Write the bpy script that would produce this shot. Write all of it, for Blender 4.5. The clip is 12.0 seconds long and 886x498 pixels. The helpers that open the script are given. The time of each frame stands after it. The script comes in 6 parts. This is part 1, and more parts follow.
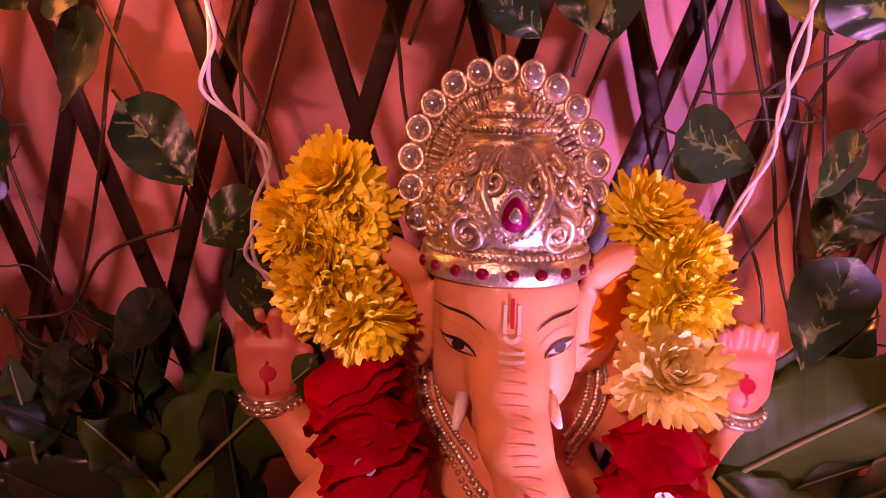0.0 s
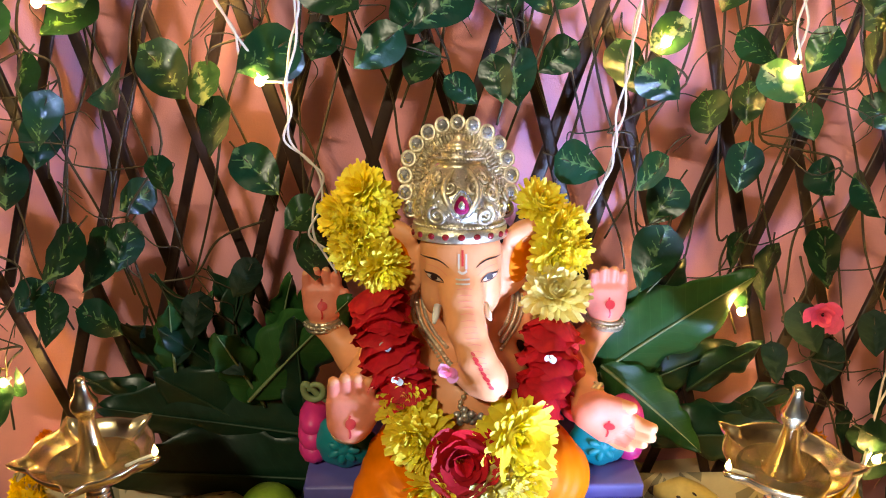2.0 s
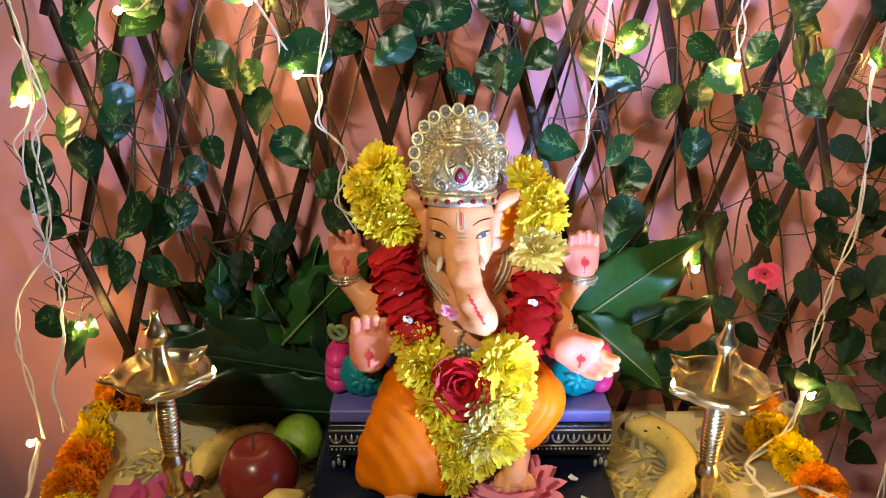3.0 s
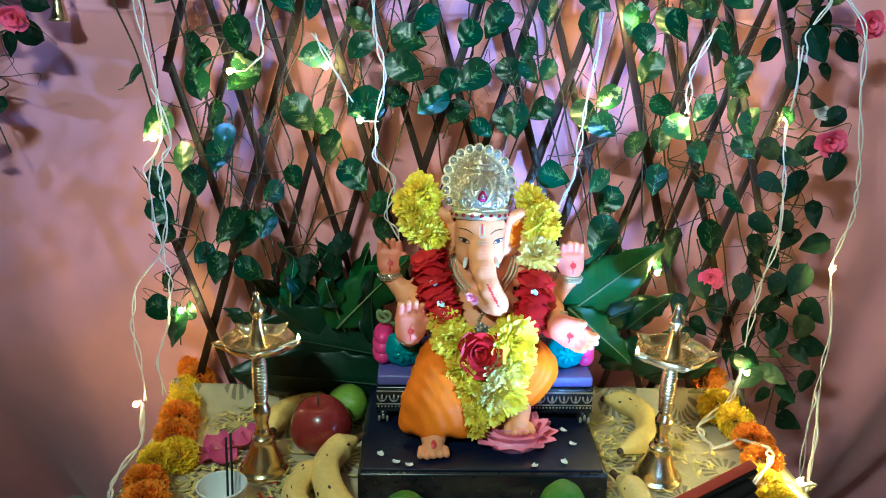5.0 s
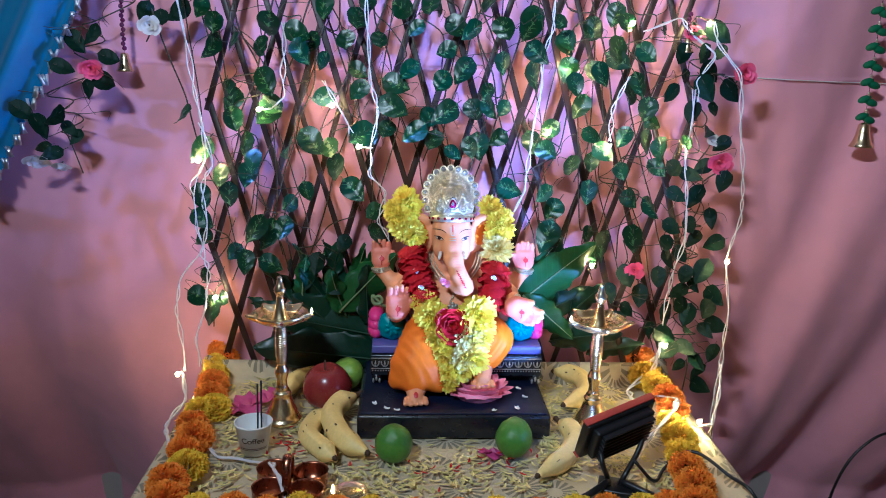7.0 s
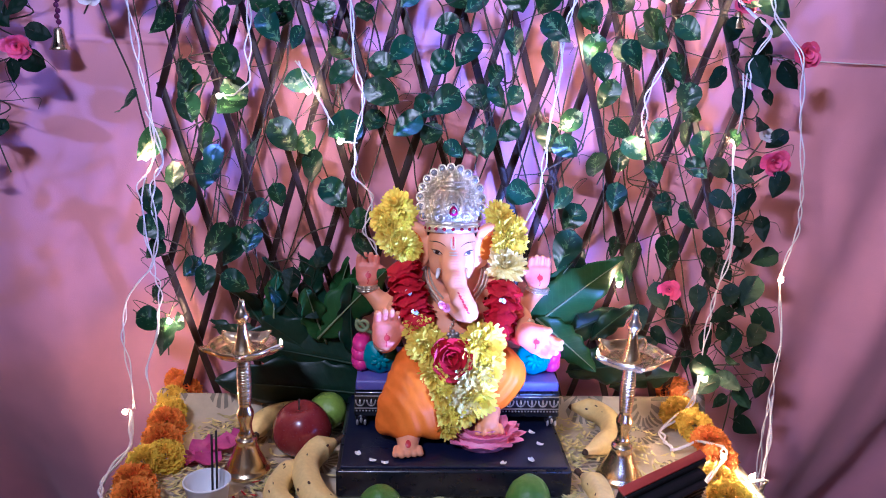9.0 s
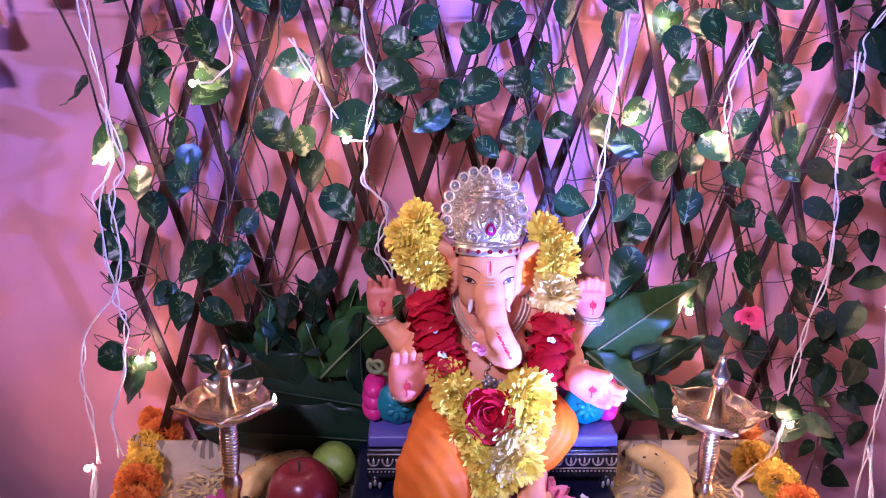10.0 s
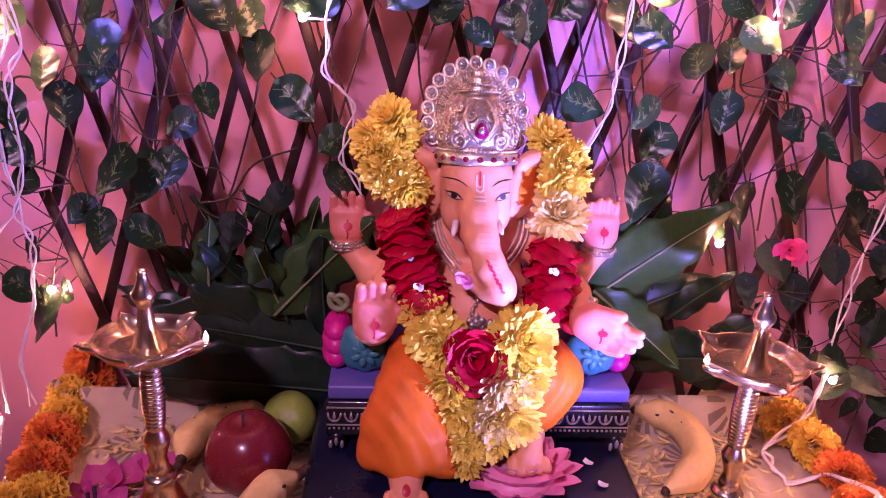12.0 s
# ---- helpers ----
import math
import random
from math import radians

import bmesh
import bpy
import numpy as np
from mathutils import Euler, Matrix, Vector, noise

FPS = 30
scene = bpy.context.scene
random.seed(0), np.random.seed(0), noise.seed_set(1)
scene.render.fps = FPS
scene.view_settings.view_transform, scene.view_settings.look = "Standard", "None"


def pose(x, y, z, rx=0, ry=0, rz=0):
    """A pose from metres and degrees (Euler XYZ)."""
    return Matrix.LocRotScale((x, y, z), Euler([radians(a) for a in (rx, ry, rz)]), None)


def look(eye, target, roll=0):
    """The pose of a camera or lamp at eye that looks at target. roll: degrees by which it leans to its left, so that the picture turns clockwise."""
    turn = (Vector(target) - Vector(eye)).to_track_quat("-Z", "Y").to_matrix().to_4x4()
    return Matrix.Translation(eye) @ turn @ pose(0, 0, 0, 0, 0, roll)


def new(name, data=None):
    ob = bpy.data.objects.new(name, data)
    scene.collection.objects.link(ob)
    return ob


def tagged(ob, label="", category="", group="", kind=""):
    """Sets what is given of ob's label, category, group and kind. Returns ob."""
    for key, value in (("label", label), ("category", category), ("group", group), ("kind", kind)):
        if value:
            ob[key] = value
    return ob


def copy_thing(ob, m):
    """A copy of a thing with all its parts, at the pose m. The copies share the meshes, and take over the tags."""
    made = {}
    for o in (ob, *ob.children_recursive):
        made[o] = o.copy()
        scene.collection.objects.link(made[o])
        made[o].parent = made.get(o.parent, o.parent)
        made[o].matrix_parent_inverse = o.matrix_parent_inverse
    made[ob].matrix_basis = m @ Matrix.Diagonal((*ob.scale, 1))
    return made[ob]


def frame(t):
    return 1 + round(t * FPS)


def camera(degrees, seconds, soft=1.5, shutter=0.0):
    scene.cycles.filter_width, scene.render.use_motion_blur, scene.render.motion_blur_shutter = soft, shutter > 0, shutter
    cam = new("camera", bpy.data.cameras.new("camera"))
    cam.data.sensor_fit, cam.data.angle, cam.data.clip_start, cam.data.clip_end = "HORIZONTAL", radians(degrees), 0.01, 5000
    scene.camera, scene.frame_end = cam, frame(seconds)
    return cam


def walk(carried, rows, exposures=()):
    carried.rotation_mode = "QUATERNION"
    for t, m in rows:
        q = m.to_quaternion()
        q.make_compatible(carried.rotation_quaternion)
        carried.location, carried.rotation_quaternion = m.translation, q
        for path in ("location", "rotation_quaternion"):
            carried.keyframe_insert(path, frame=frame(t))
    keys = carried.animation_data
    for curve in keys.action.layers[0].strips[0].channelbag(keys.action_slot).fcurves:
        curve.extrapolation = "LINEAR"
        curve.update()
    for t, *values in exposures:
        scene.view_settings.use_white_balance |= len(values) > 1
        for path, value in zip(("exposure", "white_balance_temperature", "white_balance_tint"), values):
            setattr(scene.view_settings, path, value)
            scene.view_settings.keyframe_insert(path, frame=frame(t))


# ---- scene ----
cam = camera(57.9, 12.0, soft=1.0)
METRES, EYE, TILT, LEAN, TURN = 1.85, 0.495, -20.0, -1.8, 0.0
ROWS = [
    (0.0, 0.0, 0.0, 0.0, 0.0, 0.0, 0.0),
    (0.5, 0.0016, -0.0382, 0.0041, -0.52, -0.01, 0.19),
    (1.0, -0.0017, -0.0908, 0.0024, -0.57, 0.17, 0.72),
    (1.5, -0.0, -0.1263, -0.0053, -0.65, 0.1, 1.18),
    (2.0, 0.0034, -0.1675, -0.0121, -0.76, 0.14, 1.92),
    (2.5, 0.0058, -0.2136, -0.0239, -0.79, 0.16, 2.38),
    (3.0, 0.0039, -0.2518, -0.0328, -0.3, 0.08, 1.63),
    (5.0, -0.0269, -0.4048, -0.0593, -1.31, 2.75, 0.88),
    (5.5, -0.0216, -0.4471, -0.0711, -2.0, 3.96, 1.31),
    (6.0, -0.0175, -0.5123, -0.0919, -2.13, 5.36, 1.35),
    (6.5, -0.0197, -0.5539, -0.1059, -2.21, 5.88, 1.45),
    (7.0, -0.0243, -0.581, -0.1155, -2.18, 5.89, 1.2),
    (9.0, -0.0188, -0.4468, -0.0846, -2.32, 5.58, 1.04),
    (9.5, -0.0247, -0.3806, -0.0582, -2.04, 4.58, 1.19),
    (10.0, -0.0343, -0.3175, -0.0312, -2.29, 3.07, 1.25),
    (10.5, -0.0324, -0.2887, -0.028, -3.03, 1.48, 1.36),
    (11.0, -0.0267, -0.2377, -0.0482, -3.14, 0.56, 0.92),
    (11.5, -0.0232, -0.2195, -0.0484, -2.86, 0.2, 0.38),
    (12.0, -0.0226, -0.2152, -0.0494, -2.82, -0.33, 0.27),
]
walk(cam, [(t, pose(0, 0, EYE, TILT, LEAN, TURN) @ pose(METRES * x, METRES * y, METRES * z, 90 + pitch, roll, yaw)) for t, x, y, z, yaw, pitch, roll in ROWS],
     exposures=[(0.0, -1.14, 12800, 152), (0.5, -0.98, 12400, 140), (0.8, -0.48, 9000, 56), (1.1, -0.42, 7450, 18), (1.5, -0.36, 7200, -3), (3.0, -0.26, 6700, -21), (5.0, -0.03, 4450, -44), (7.0, -0.04, 4200, -11), (9.0, 0.04, 4250, 22), (10.0, -0.03, 4750, 58), (11.0, -0.26, 5400, 106), (12.0, -0.4, 6000, 119)])

# ---------------------------------------------------------------- light
world = bpy.data.worlds.new("world")
world.use_nodes = True
world.node_tree.nodes["Background"].inputs[0].default_value = (0.5, 0.55, 0.7, 1)
world.node_tree.nodes["Background"].inputs[1].default_value = 0.005
scene.world = world


def area_lamp(name, m, sx, sy, watts, colour, spread=180):
    data = bpy.data.lights.new(name, "AREA")
    data.shape, data.size, data.size_y = "RECTANGLE", sx, sy
    data.energy, data.color, data.spread = watts, colour, radians(spread)
    ob = new(name, data)
    ob.matrix_basis = m
    return ob


FLOOD = Vector((0.280, 0.050, 0.098))
flood_m = look(FLOOD, FLOOD + Vector((-0.26, 0.45, 0.22)), 9)
beam_at = flood_m @ Vector((0, 0, -0.024))
area_lamp("flood_beam", look(beam_at, (-0.17, 0.50, 0.92)), 0.028, 0.020, 6.1, (0.36, 0.45, 1.0), 122)
# Added room light out of view; spread narrowed to dim the lower drape.
area_lamp("room_light", look((-0.62, -1.25, 1.56), (0.28, 0.50, 0.82)), 0.26, 0.05, 12.0, (1.0, 0.82, 0.72), 100)

# ---------------------------------------------------------------- materials
def material(name, colour, rough=0.5, metal=0.0, vary=0.25, scale=40.0, bump=0.0, bump_scale=200.0, per="none",
             coat=0.0, sheen=0.0, through_light=0.0, spec=0.5, second=None):
    """A procedural surface: base colour broken up at two scales, fine relief, roughness that wanders."""
    mat = bpy.data.materials.new(name)
    mat.use_nodes = True
    nt = mat.node_tree
    n, link = nt.nodes, nt.links.new
    b = n["Principled BSDF"]
    b.inputs["Roughness"].default_value, b.inputs["Metallic"].default_value = rough, metal
    b.inputs["Coat Weight"].default_value, b.inputs["Sheen Weight"].default_value = coat, sheen
    b.inputs["Specular IOR Level"].default_value = spec
    tc = n.new("ShaderNodeTexCoord")
    big, fine = n.new("ShaderNodeTexNoise"), n.new("ShaderNodeTexNoise")
    big.inputs["Scale"].default_value, fine.inputs["Scale"].default_value = scale * 0.3, scale * 3
    big.inputs["Detail"].default_value, fine.inputs["Detail"].default_value = 3, 4
    for t in (big, fine):
        link(tc.outputs["Object"], t.inputs["Vector"])
    add = n.new("ShaderNodeMath")
    add.operation = "ADD"
    link(big.outputs["Fac"], add.inputs[0])
    link(fine.outputs["Fac"], add.inputs[1])
    last = add
    if per in ("island", "object"):
        src = n.new("ShaderNodeNewGeometry") if per == "island" else n.new("ShaderNodeObjectInfo")
        more = n.new("ShaderNodeMath")
        more.operation = "MULTIPLY_ADD"
        more.inputs[1].default_value, more.inputs[2].default_value = 0.9, -0.45
        link(src.outputs["Random Per Island" if per == "island" else "Random"], more.inputs[0])
        plus = n.new("ShaderNodeMath")
        plus.operation = "ADD"
        link(add.outputs[0], plus.inputs[0])
        link(more.outputs[0], plus.inputs[1])
        last = plus
    ramp = n.new("ShaderNodeMapRange")
    ramp.inputs["From Min"].default_value, ramp.inputs["From Max"].default_value = 0.5, 1.5
    link(last.outputs[0], ramp.inputs["Value"])
    mix = n.new("ShaderNodeMix")
    mix.data_type = "RGBA"
    link(ramp.outputs["Result"], mix.inputs["Factor"])
    c = Vector(colour)
    lo = Vector(second) if second else c * (1 - vary)
    mix.inputs["A"].default_value = (*lo, 1)
    mix.inputs["B"].default_value = (*[min(1, v * (1 + vary * 0.6)) for v in c], 1)
    link(mix.outputs["Result"], b.inputs["Base Color"])
    rr = n.new("ShaderNodeMapRange")
    rr.inputs["To Min"].default_value, rr.inputs["To Max"].default_value = max(0.02, rough * 0.8), min(1, rough * 1.25)
    link(fine.outputs["Fac"], rr.inputs["Value"])
    link(rr.outputs["Result"], b.inputs["Roughness"])
    if bump:
        nz, bp = n.new("ShaderNodeTexNoise"), n.new("ShaderNodeBump")
        nz.inputs["Scale"].default_value, nz.inputs["Detail"].default_value = bump_scale, 4
        bp.inputs["Strength"].default_value, bp.inputs["Distance"].default_value = bump, 0.002
        link(tc.outputs["Object"], nz.inputs["Vector"])
        link(nz.outputs["Fac"], bp.inputs["Height"])
        link(bp.outputs["Normal"], b.inputs["Normal"])
    if through_light:
        out = n["Material Output"]
        tr, ms = n.new("ShaderNodeBsdfTranslucent"), n.new("ShaderNodeMixShader")
        link(mix.outputs["Result"], tr.inputs["Color"])
        ms.inputs[0].default_value = through_light
        link(b.outputs[0], ms.inputs[1])
        link(tr.outputs[0], ms.inputs[2])
        link(ms.outputs[0], out.inputs["Surface"])
    return mat


def glow(name, colour, strength):
    mat = bpy.data.materials.new(name)
    mat.use_nodes = True
    b = mat.node_tree.nodes["Principled BSDF"]
    b.inputs["Base Color"].default_value = (*colour, 1)
    b.inputs["Emission Color"].default_value = (*colour, 1)
    b.inputs["Emission Strength"].default_value = strength
    return mat


def leaf_material(name, dark, light, amount, rough=0.32):
    """Waxy leaf: light splashes along the midrib and side veins, from the leaf's own flat coordinates."""
    mat = material(name, dark, rough, vary=0.35, scale=60, bump=0.15, bump_scale=160, per="object", through_light=0.12)
    nt = mat.node_tree
    n, link = nt.nodes, nt.links.new
    b = n["Principled BSDF"]
    old = b.inputs["Base Color"].links[0].from_socket
    tc, info = n.new("ShaderNodeTexCoord"), n.new("ShaderNodeObjectInfo")
    sep, wob = n.new("ShaderNodeSeparateXYZ"), n.new("ShaderNodeTexNoise")
    wob.noise_dimensions = "4D"
    wob.inputs["Scale"].default_value, wob.inputs["Detail"].default_value = 95, 2
    link(tc.outputs["Object"], sep.inputs[0])
    link(tc.outputs["Object"], wob.inputs["Vector"])
    times = n.new("ShaderNodeMath")
    times.operation = "MULTIPLY"
    times.inputs[1].default_value = 37.0
    link(info.outputs["Random"], times.inputs[0])
    link(times.outputs[0], wob.inputs["W"])
    side = n.new("ShaderNodeMath")
    side.operation = "ABSOLUTE"
    link(sep.outputs["X"], side.inputs[0])
    near = n.new("ShaderNodeMapRange")
    near.inputs["From Min"].default_value, near.inputs["From Max"].default_value = 0.0, 0.017
    near.inputs["To Min"].default_value, near.inputs["To Max"].default_value = 0.12 + amount, -0.22 + amount
    link(side.outputs[0], near.inputs["Value"])
    tot = n.new("ShaderNodeMath")
    tot.operation = "ADD"
    link(near.outputs["Result"], tot.inputs[0])
    link(wob.outputs["Fac"], tot.inputs[1])
    step = n.new("ShaderNodeMapRange")
    step.inputs["From Min"].default_value, step.inputs["From Max"].default_value = 0.62, 0.74

    def calc(op, a, c):
        node = n.new("ShaderNodeMath")
        node.operation = op
        link(a, node.inputs[0])
        if isinstance(c, float):
            node.inputs[1].default_value = c
        elif c is not None:
            link(c, node.inputs[1])
        return node.outputs[0]
    along = calc("FRACT", calc("MULTIPLY", calc("SUBTRACT", sep.outputs["Z"], calc("ADD", calc("MULTIPLY", side.outputs[0], 0.9), calc("MULTIPLY", wob.outputs["Fac"], 0.012))), 92.0), None)
    vein = calc("MULTIPLY", calc("LESS_THAN", along, 0.17), calc("LESS_THAN", side.outputs[0], 0.0105))
    vein = calc("MAXIMUM", vein, calc("LESS_THAN", side.outputs[0], 0.0007))
    vein = calc("MULTIPLY", vein, calc("GREATER_THAN", wob.outputs["Fac"], 0.50))
    link(calc("ADD", tot.outputs[0], calc("MULTIPLY", vein, 0.3)), step.inputs["Value"])
    mix = n.new("ShaderNodeMix")
    mix.data_type = "RGBA"
    mix.inputs["B"].default_value = (*light, 1)
    link(step.outputs["Result"], mix.inputs["Factor"])
    link(old, mix.inputs["A"])
    link(mix.outputs["Result"], b.inputs["Base Color"])
    return mat


def printed_cloth(name, ground, ink):
    """Cream cotton with starburst flowers printed on it."""
    mat = material(name, ground, 0.85, vary=0.18, scale=25, bump=0.35, bump_scale=900, sheen=0.1)
    nt = mat.node_tree
    n, link = nt.nodes, nt.links.new
    b = n["Principled BSDF"]
    old = b.inputs["Base Color"].links[0].from_socket
    tc, vo = n.new("ShaderNodeTexCoord"), n.new("ShaderNodeTexVoronoi")
    vo.voronoi_dimensions = "2D"
    vo.inputs["Scale"].default_value, vo.inputs["Randomness"].default_value = 11.0, 0.55
    link(tc.outputs["Object"], vo.inputs["Vector"])
    sub, sep = n.new("ShaderNodeVectorMath"), n.new("ShaderNodeSeparateXYZ")
    sub.operation = "SUBTRACT"
    link(tc.outputs["Object"], sub.inputs[0])
    link(vo.outputs["Position"], sub.inputs[1])
    link(sub.outputs[0], sep.inputs[0])

    def m(op, a, c=None, value=None):
        node = n.new("ShaderNodeMath")
        node.operation = op
        link(a, node.inputs[0])
        if c is not None:
            link(c, node.inputs[1])
        elif value is not None:
            node.inputs[1].default_value = value
        return node.outputs[0]
    ang = m("ARCTAN2", sep.outputs["Y"], sep.outputs["X"])
    ray = m("SINE", m("MULTIPLY", ang, value=17.0))
    rays = m("GREATER_THAN", ray, value=-0.15)
    ring = m("MULTIPLY", m("GREATER_THAN", vo.outputs["Distance"], value=0.14), m("LESS_THAN", vo.outputs["Distance"], value=0.40))
    ink_fac = m("MULTIPLY", m("MULTIPLY", rays, ring), value=0.7)
    mix = n.new("ShaderNodeMix")
    mix.data_type = "RGBA"
    mix.inputs["B"].default_value = (*ink, 1)
    link(ink_fac, mix.inputs["Factor"])
    link(old, mix.inputs["A"])
    link(mix.outputs["Result"], b.inputs["Base Color"])
    return mat


def ribbed(mat, gap, slope, lighter):
    """Side veins on a long leaf, slightly raised and paler, from the leaf's flat coordinates."""
    nt = mat.node_tree
    n, link = nt.nodes, nt.links.new
    b = n["Principled BSDF"]
    old = b.inputs["Base Color"].links[0].from_socket
    tc, sep = n.new("ShaderNodeTexCoord"), n.new("ShaderNodeSeparateXYZ")
    link(tc.outputs["Object"], sep.inputs[0])

    def calc(op, a, c=None):
        node = n.new("ShaderNodeMath")
        node.operation = op
        link(a, node.inputs[0])
        if isinstance(c, float):
            node.inputs[1].default_value = c
        elif c is not None:
            link(c, node.inputs[1])
        return node.outputs[0]
    run = calc("SUBTRACT", sep.outputs["Z"], calc("MULTIPLY", calc("ABSOLUTE", sep.outputs["X"]), slope))
    saw = calc("PINGPONG", calc("MULTIPLY", run, 1.0 / gap), 1.0)
    fac = n.new("ShaderNodeMapRange")
    fac.inputs["From Min"].default_value, fac.inputs["From Max"].default_value = 0.90, 1.0
    link(saw, fac.inputs["Value"])
    mix = n.new("ShaderNodeMix")
    mix.data_type = "RGBA"
    mix.inputs["B"].default_value = (*lighter, 1)
    link(calc("MULTIPLY", fac.outputs["Result"], 0.22), mix.inputs["Factor"])
    link(old, mix.inputs["A"])
    link(mix.outputs["Result"], b.inputs["Base Color"])
    bp = n.new("ShaderNodeBump")
    bp.inputs["Strength"].default_value, bp.inputs["Distance"].default_value = 0.10, 0.0012
    link(saw, bp.inputs["Height"])
    if b.inputs["Normal"].links:
        link(b.inputs["Normal"].links[0].from_socket, bp.inputs["Normal"])
    link(bp.outputs["Normal"], b.inputs["Normal"])
    return mat


M_CLOTH = material("pink_drape_cloth", (0.72, 0.325, 0.405), 0.75, vary=0.12, scale=6, bump=0.25, bump_scale=700, sheen=0.2)
M_BLUE = material("blue_net_cloth", (0.03, 0.16, 0.34), 0.6, vary=0.3, scale=12, bump=0.3, bump_scale=500, sheen=0.3)
M_SILVER = material("silver_trim", (0.7, 0.7, 0.74), 0.3, 1.0, vary=0.3, scale=150, bump=0.6, bump_scale=350)
M_WALL = material("wall_paint", (0.42, 0.385, 0.35), 0.8, vary=0.08, scale=4, bump=0.1, bump_scale=300)
M_FLOOR = material("floor_tile_surface", (0.34, 0.30, 0.27), 0.4, vary=0.15, scale=5)
M_TABLECLOTH = printed_cloth("printed_tablecloth", (0.58, 0.49, 0.31), (0.12, 0.11, 0.07))
M_WOOD = material("trellis_wood", (0.024, 0.011, 0.009), 0.42, vary=0.5, scale=70, bump=0.3, bump_scale=140, per="object")
M_VINE = material("vine_stem", (0.050, 0.038, 0.020), 0.5, vary=0.5, scale=80)
M_LEAF = leaf_material("pothos_leaf", (0.009, 0.042, 0.016), (0.12, 0.21, 0.075), 0.0)
# Leaves next to bulbs: the bulb light is painted into a paler green.
M_LEAF_BULBLIT = leaf_material("bulb_lit_pothos_leaf", (0.035, 0.10, 0.03), (0.40, 0.46, 0.20), 0.12)
M_LEAF_DARK = material("dark_plastic_leaf", (0.005, 0.019, 0.009), 0.55, spec=0.2, vary=0.4, scale=60, bump=0.3, bump_scale=120, per="object")
M_BIGLEAF = material("mango_leaf", (0.026, 0.085, 0.018), 0.40, spec=0.3, vary=0.35, scale=30, bump=0.2, bump_scale=90, per="object", through_light=0.08)
M_BIGDARK = material("dark_broad_leaf", (0.010, 0.040, 0.018), 0.36, spec=0.5, vary=0.4, scale=30, bump=0.2, bump_scale=90, per="object")
ribbed(M_BIGLEAF, 0.007, 0.8, (0.10, 0.17, 0.06))
ribbed(M_BIGDARK, 0.008, 0.8, (0.03, 0.07, 0.035))
ribbed(M_LEAF_DARK, 0.006, 0.8, (0.04, 0.09, 0.045))
M_DARKRIB = material("dark_leaf_midrib", (0.025, 0.055, 0.025), 0.5, vary=0.2)
M_RIB = material("leaf_midrib", (0.22, 0.28, 0.12), 0.5, vary=0.2)
M_SKIN = material("painted_plaster_skin", (0.82, 0.345, 0.155), 0.50, vary=0.12, scale=25, bump=0.08, bump_scale=220, coat=0.05)
M_PALM = material("rosy_palm_paint", (0.80, 0.245, 0.15), 0.45, vary=0.15, scale=60)
M_DHOTI = material("orange_dhoti_paint", (0.84, 0.19, 0.004), 0.5, spec=0.2, vary=0.15, scale=30, bump=0.05)
M_GOLD = material("antique_gold_paint", (0.80, 0.70, 0.52), 0.30, 0.85, vary=0.4, scale=170, bump=0.35, bump_scale=420)
M_GEM = material("clear_crystal", (0.84, 0.88, 0.95), 0.08, 0.80, vary=0.3, scale=300)
M_RUBY = material("magenta_stone", (0.32, 0.01, 0.09), 0.1, 0.2, vary=0.4, coat=0.8)
M_DOT = material("dark_red_stone", (0.22, 0.010, 0.018), 0.15, vary=0.3, coat=0.7)
M_EYEWHITE = material("eye_white_paint", (0.66, 0.55, 0.44), 0.4, vary=0.05)
M_INK = material("brown_black_paint", (0.035, 0.015, 0.012), 0.45, vary=0.2)
M_RED = material("red_paint", (0.62, 0.025, 0.03), 0.45, vary=0.25)
M_TUSK = material("tusk_white", (0.86, 0.84, 0.80), 0.35, vary=0.05)
M_HAIR = material("black_hair_paint", (0.012, 0.010, 0.010), 0.35, vary=0.3)
M_TEAL = material("teal_cushion_paint", (0.01, 0.22, 0.26), 0.4, vary=0.15, coat=0.2)
M_MAGENTA = material("magenta_cushion_paint", (0.72, 0.03, 0.25), 0.42, vary=0.15, coat=0.1)
M_LAVENDER = material("lavender_seat_paint", (0.12, 0.11, 0.38), 0.42, vary=0.15)
M_BLACK = material("black_gloss_paint", (0.008, 0.010, 0.016), 0.28, vary=0.4, scale=30, bump=0.06, bump_scale=160, coat=0.2)
M_NAVY = material("navy_gloss_paint", (0.006, 0.009, 0.032), 0.40, spec=0.3, vary=0.35, scale=30, bump=0.08, bump_scale=120, coat=0.1)
M_SILVERPAINT = material("silver_highlight_paint", (0.55, 0.53, 0.50), 0.4, 0.7, vary=0.3, scale=200)
M_LOTUS = material("pink_lotus_paint", (0.85, 0.32, 0.48), 0.42, vary=0.2, scale=40, per="island")
M_MUM = material("yellow_chrysanthemum_petal", (0.92, 0.84, 0.10), 0.6, vary=0.2, scale=90, per="island", through_light=0.22, second=(0.88, 0.64, 0.05))
M_MUM_PALE = material("pale_chrysanthemum_petal", (0.88, 0.80, 0.36), 0.6, vary=0.15, scale=90, per="island", through_light=0.22, second=(0.75, 0.58, 0.14))
M_ROSE = material("crimson_rose_petal", (0.52, 0.008, 0.018), 0.55, vary=0.4, scale=70, per="island", through_light=0.1, spec=0.3)
M_PINKPETAL = material("magenta_rose_petal", (0.50, 0.06, 0.24), 0.5, vary=0.3, scale=60, per="island", through_light=0.1)
M_PINKROSE = material("pink_cloth_rose", (0.80, 0.10, 0.22), 0.6, vary=0.3, scale=80, per="island", through_light=0.15)
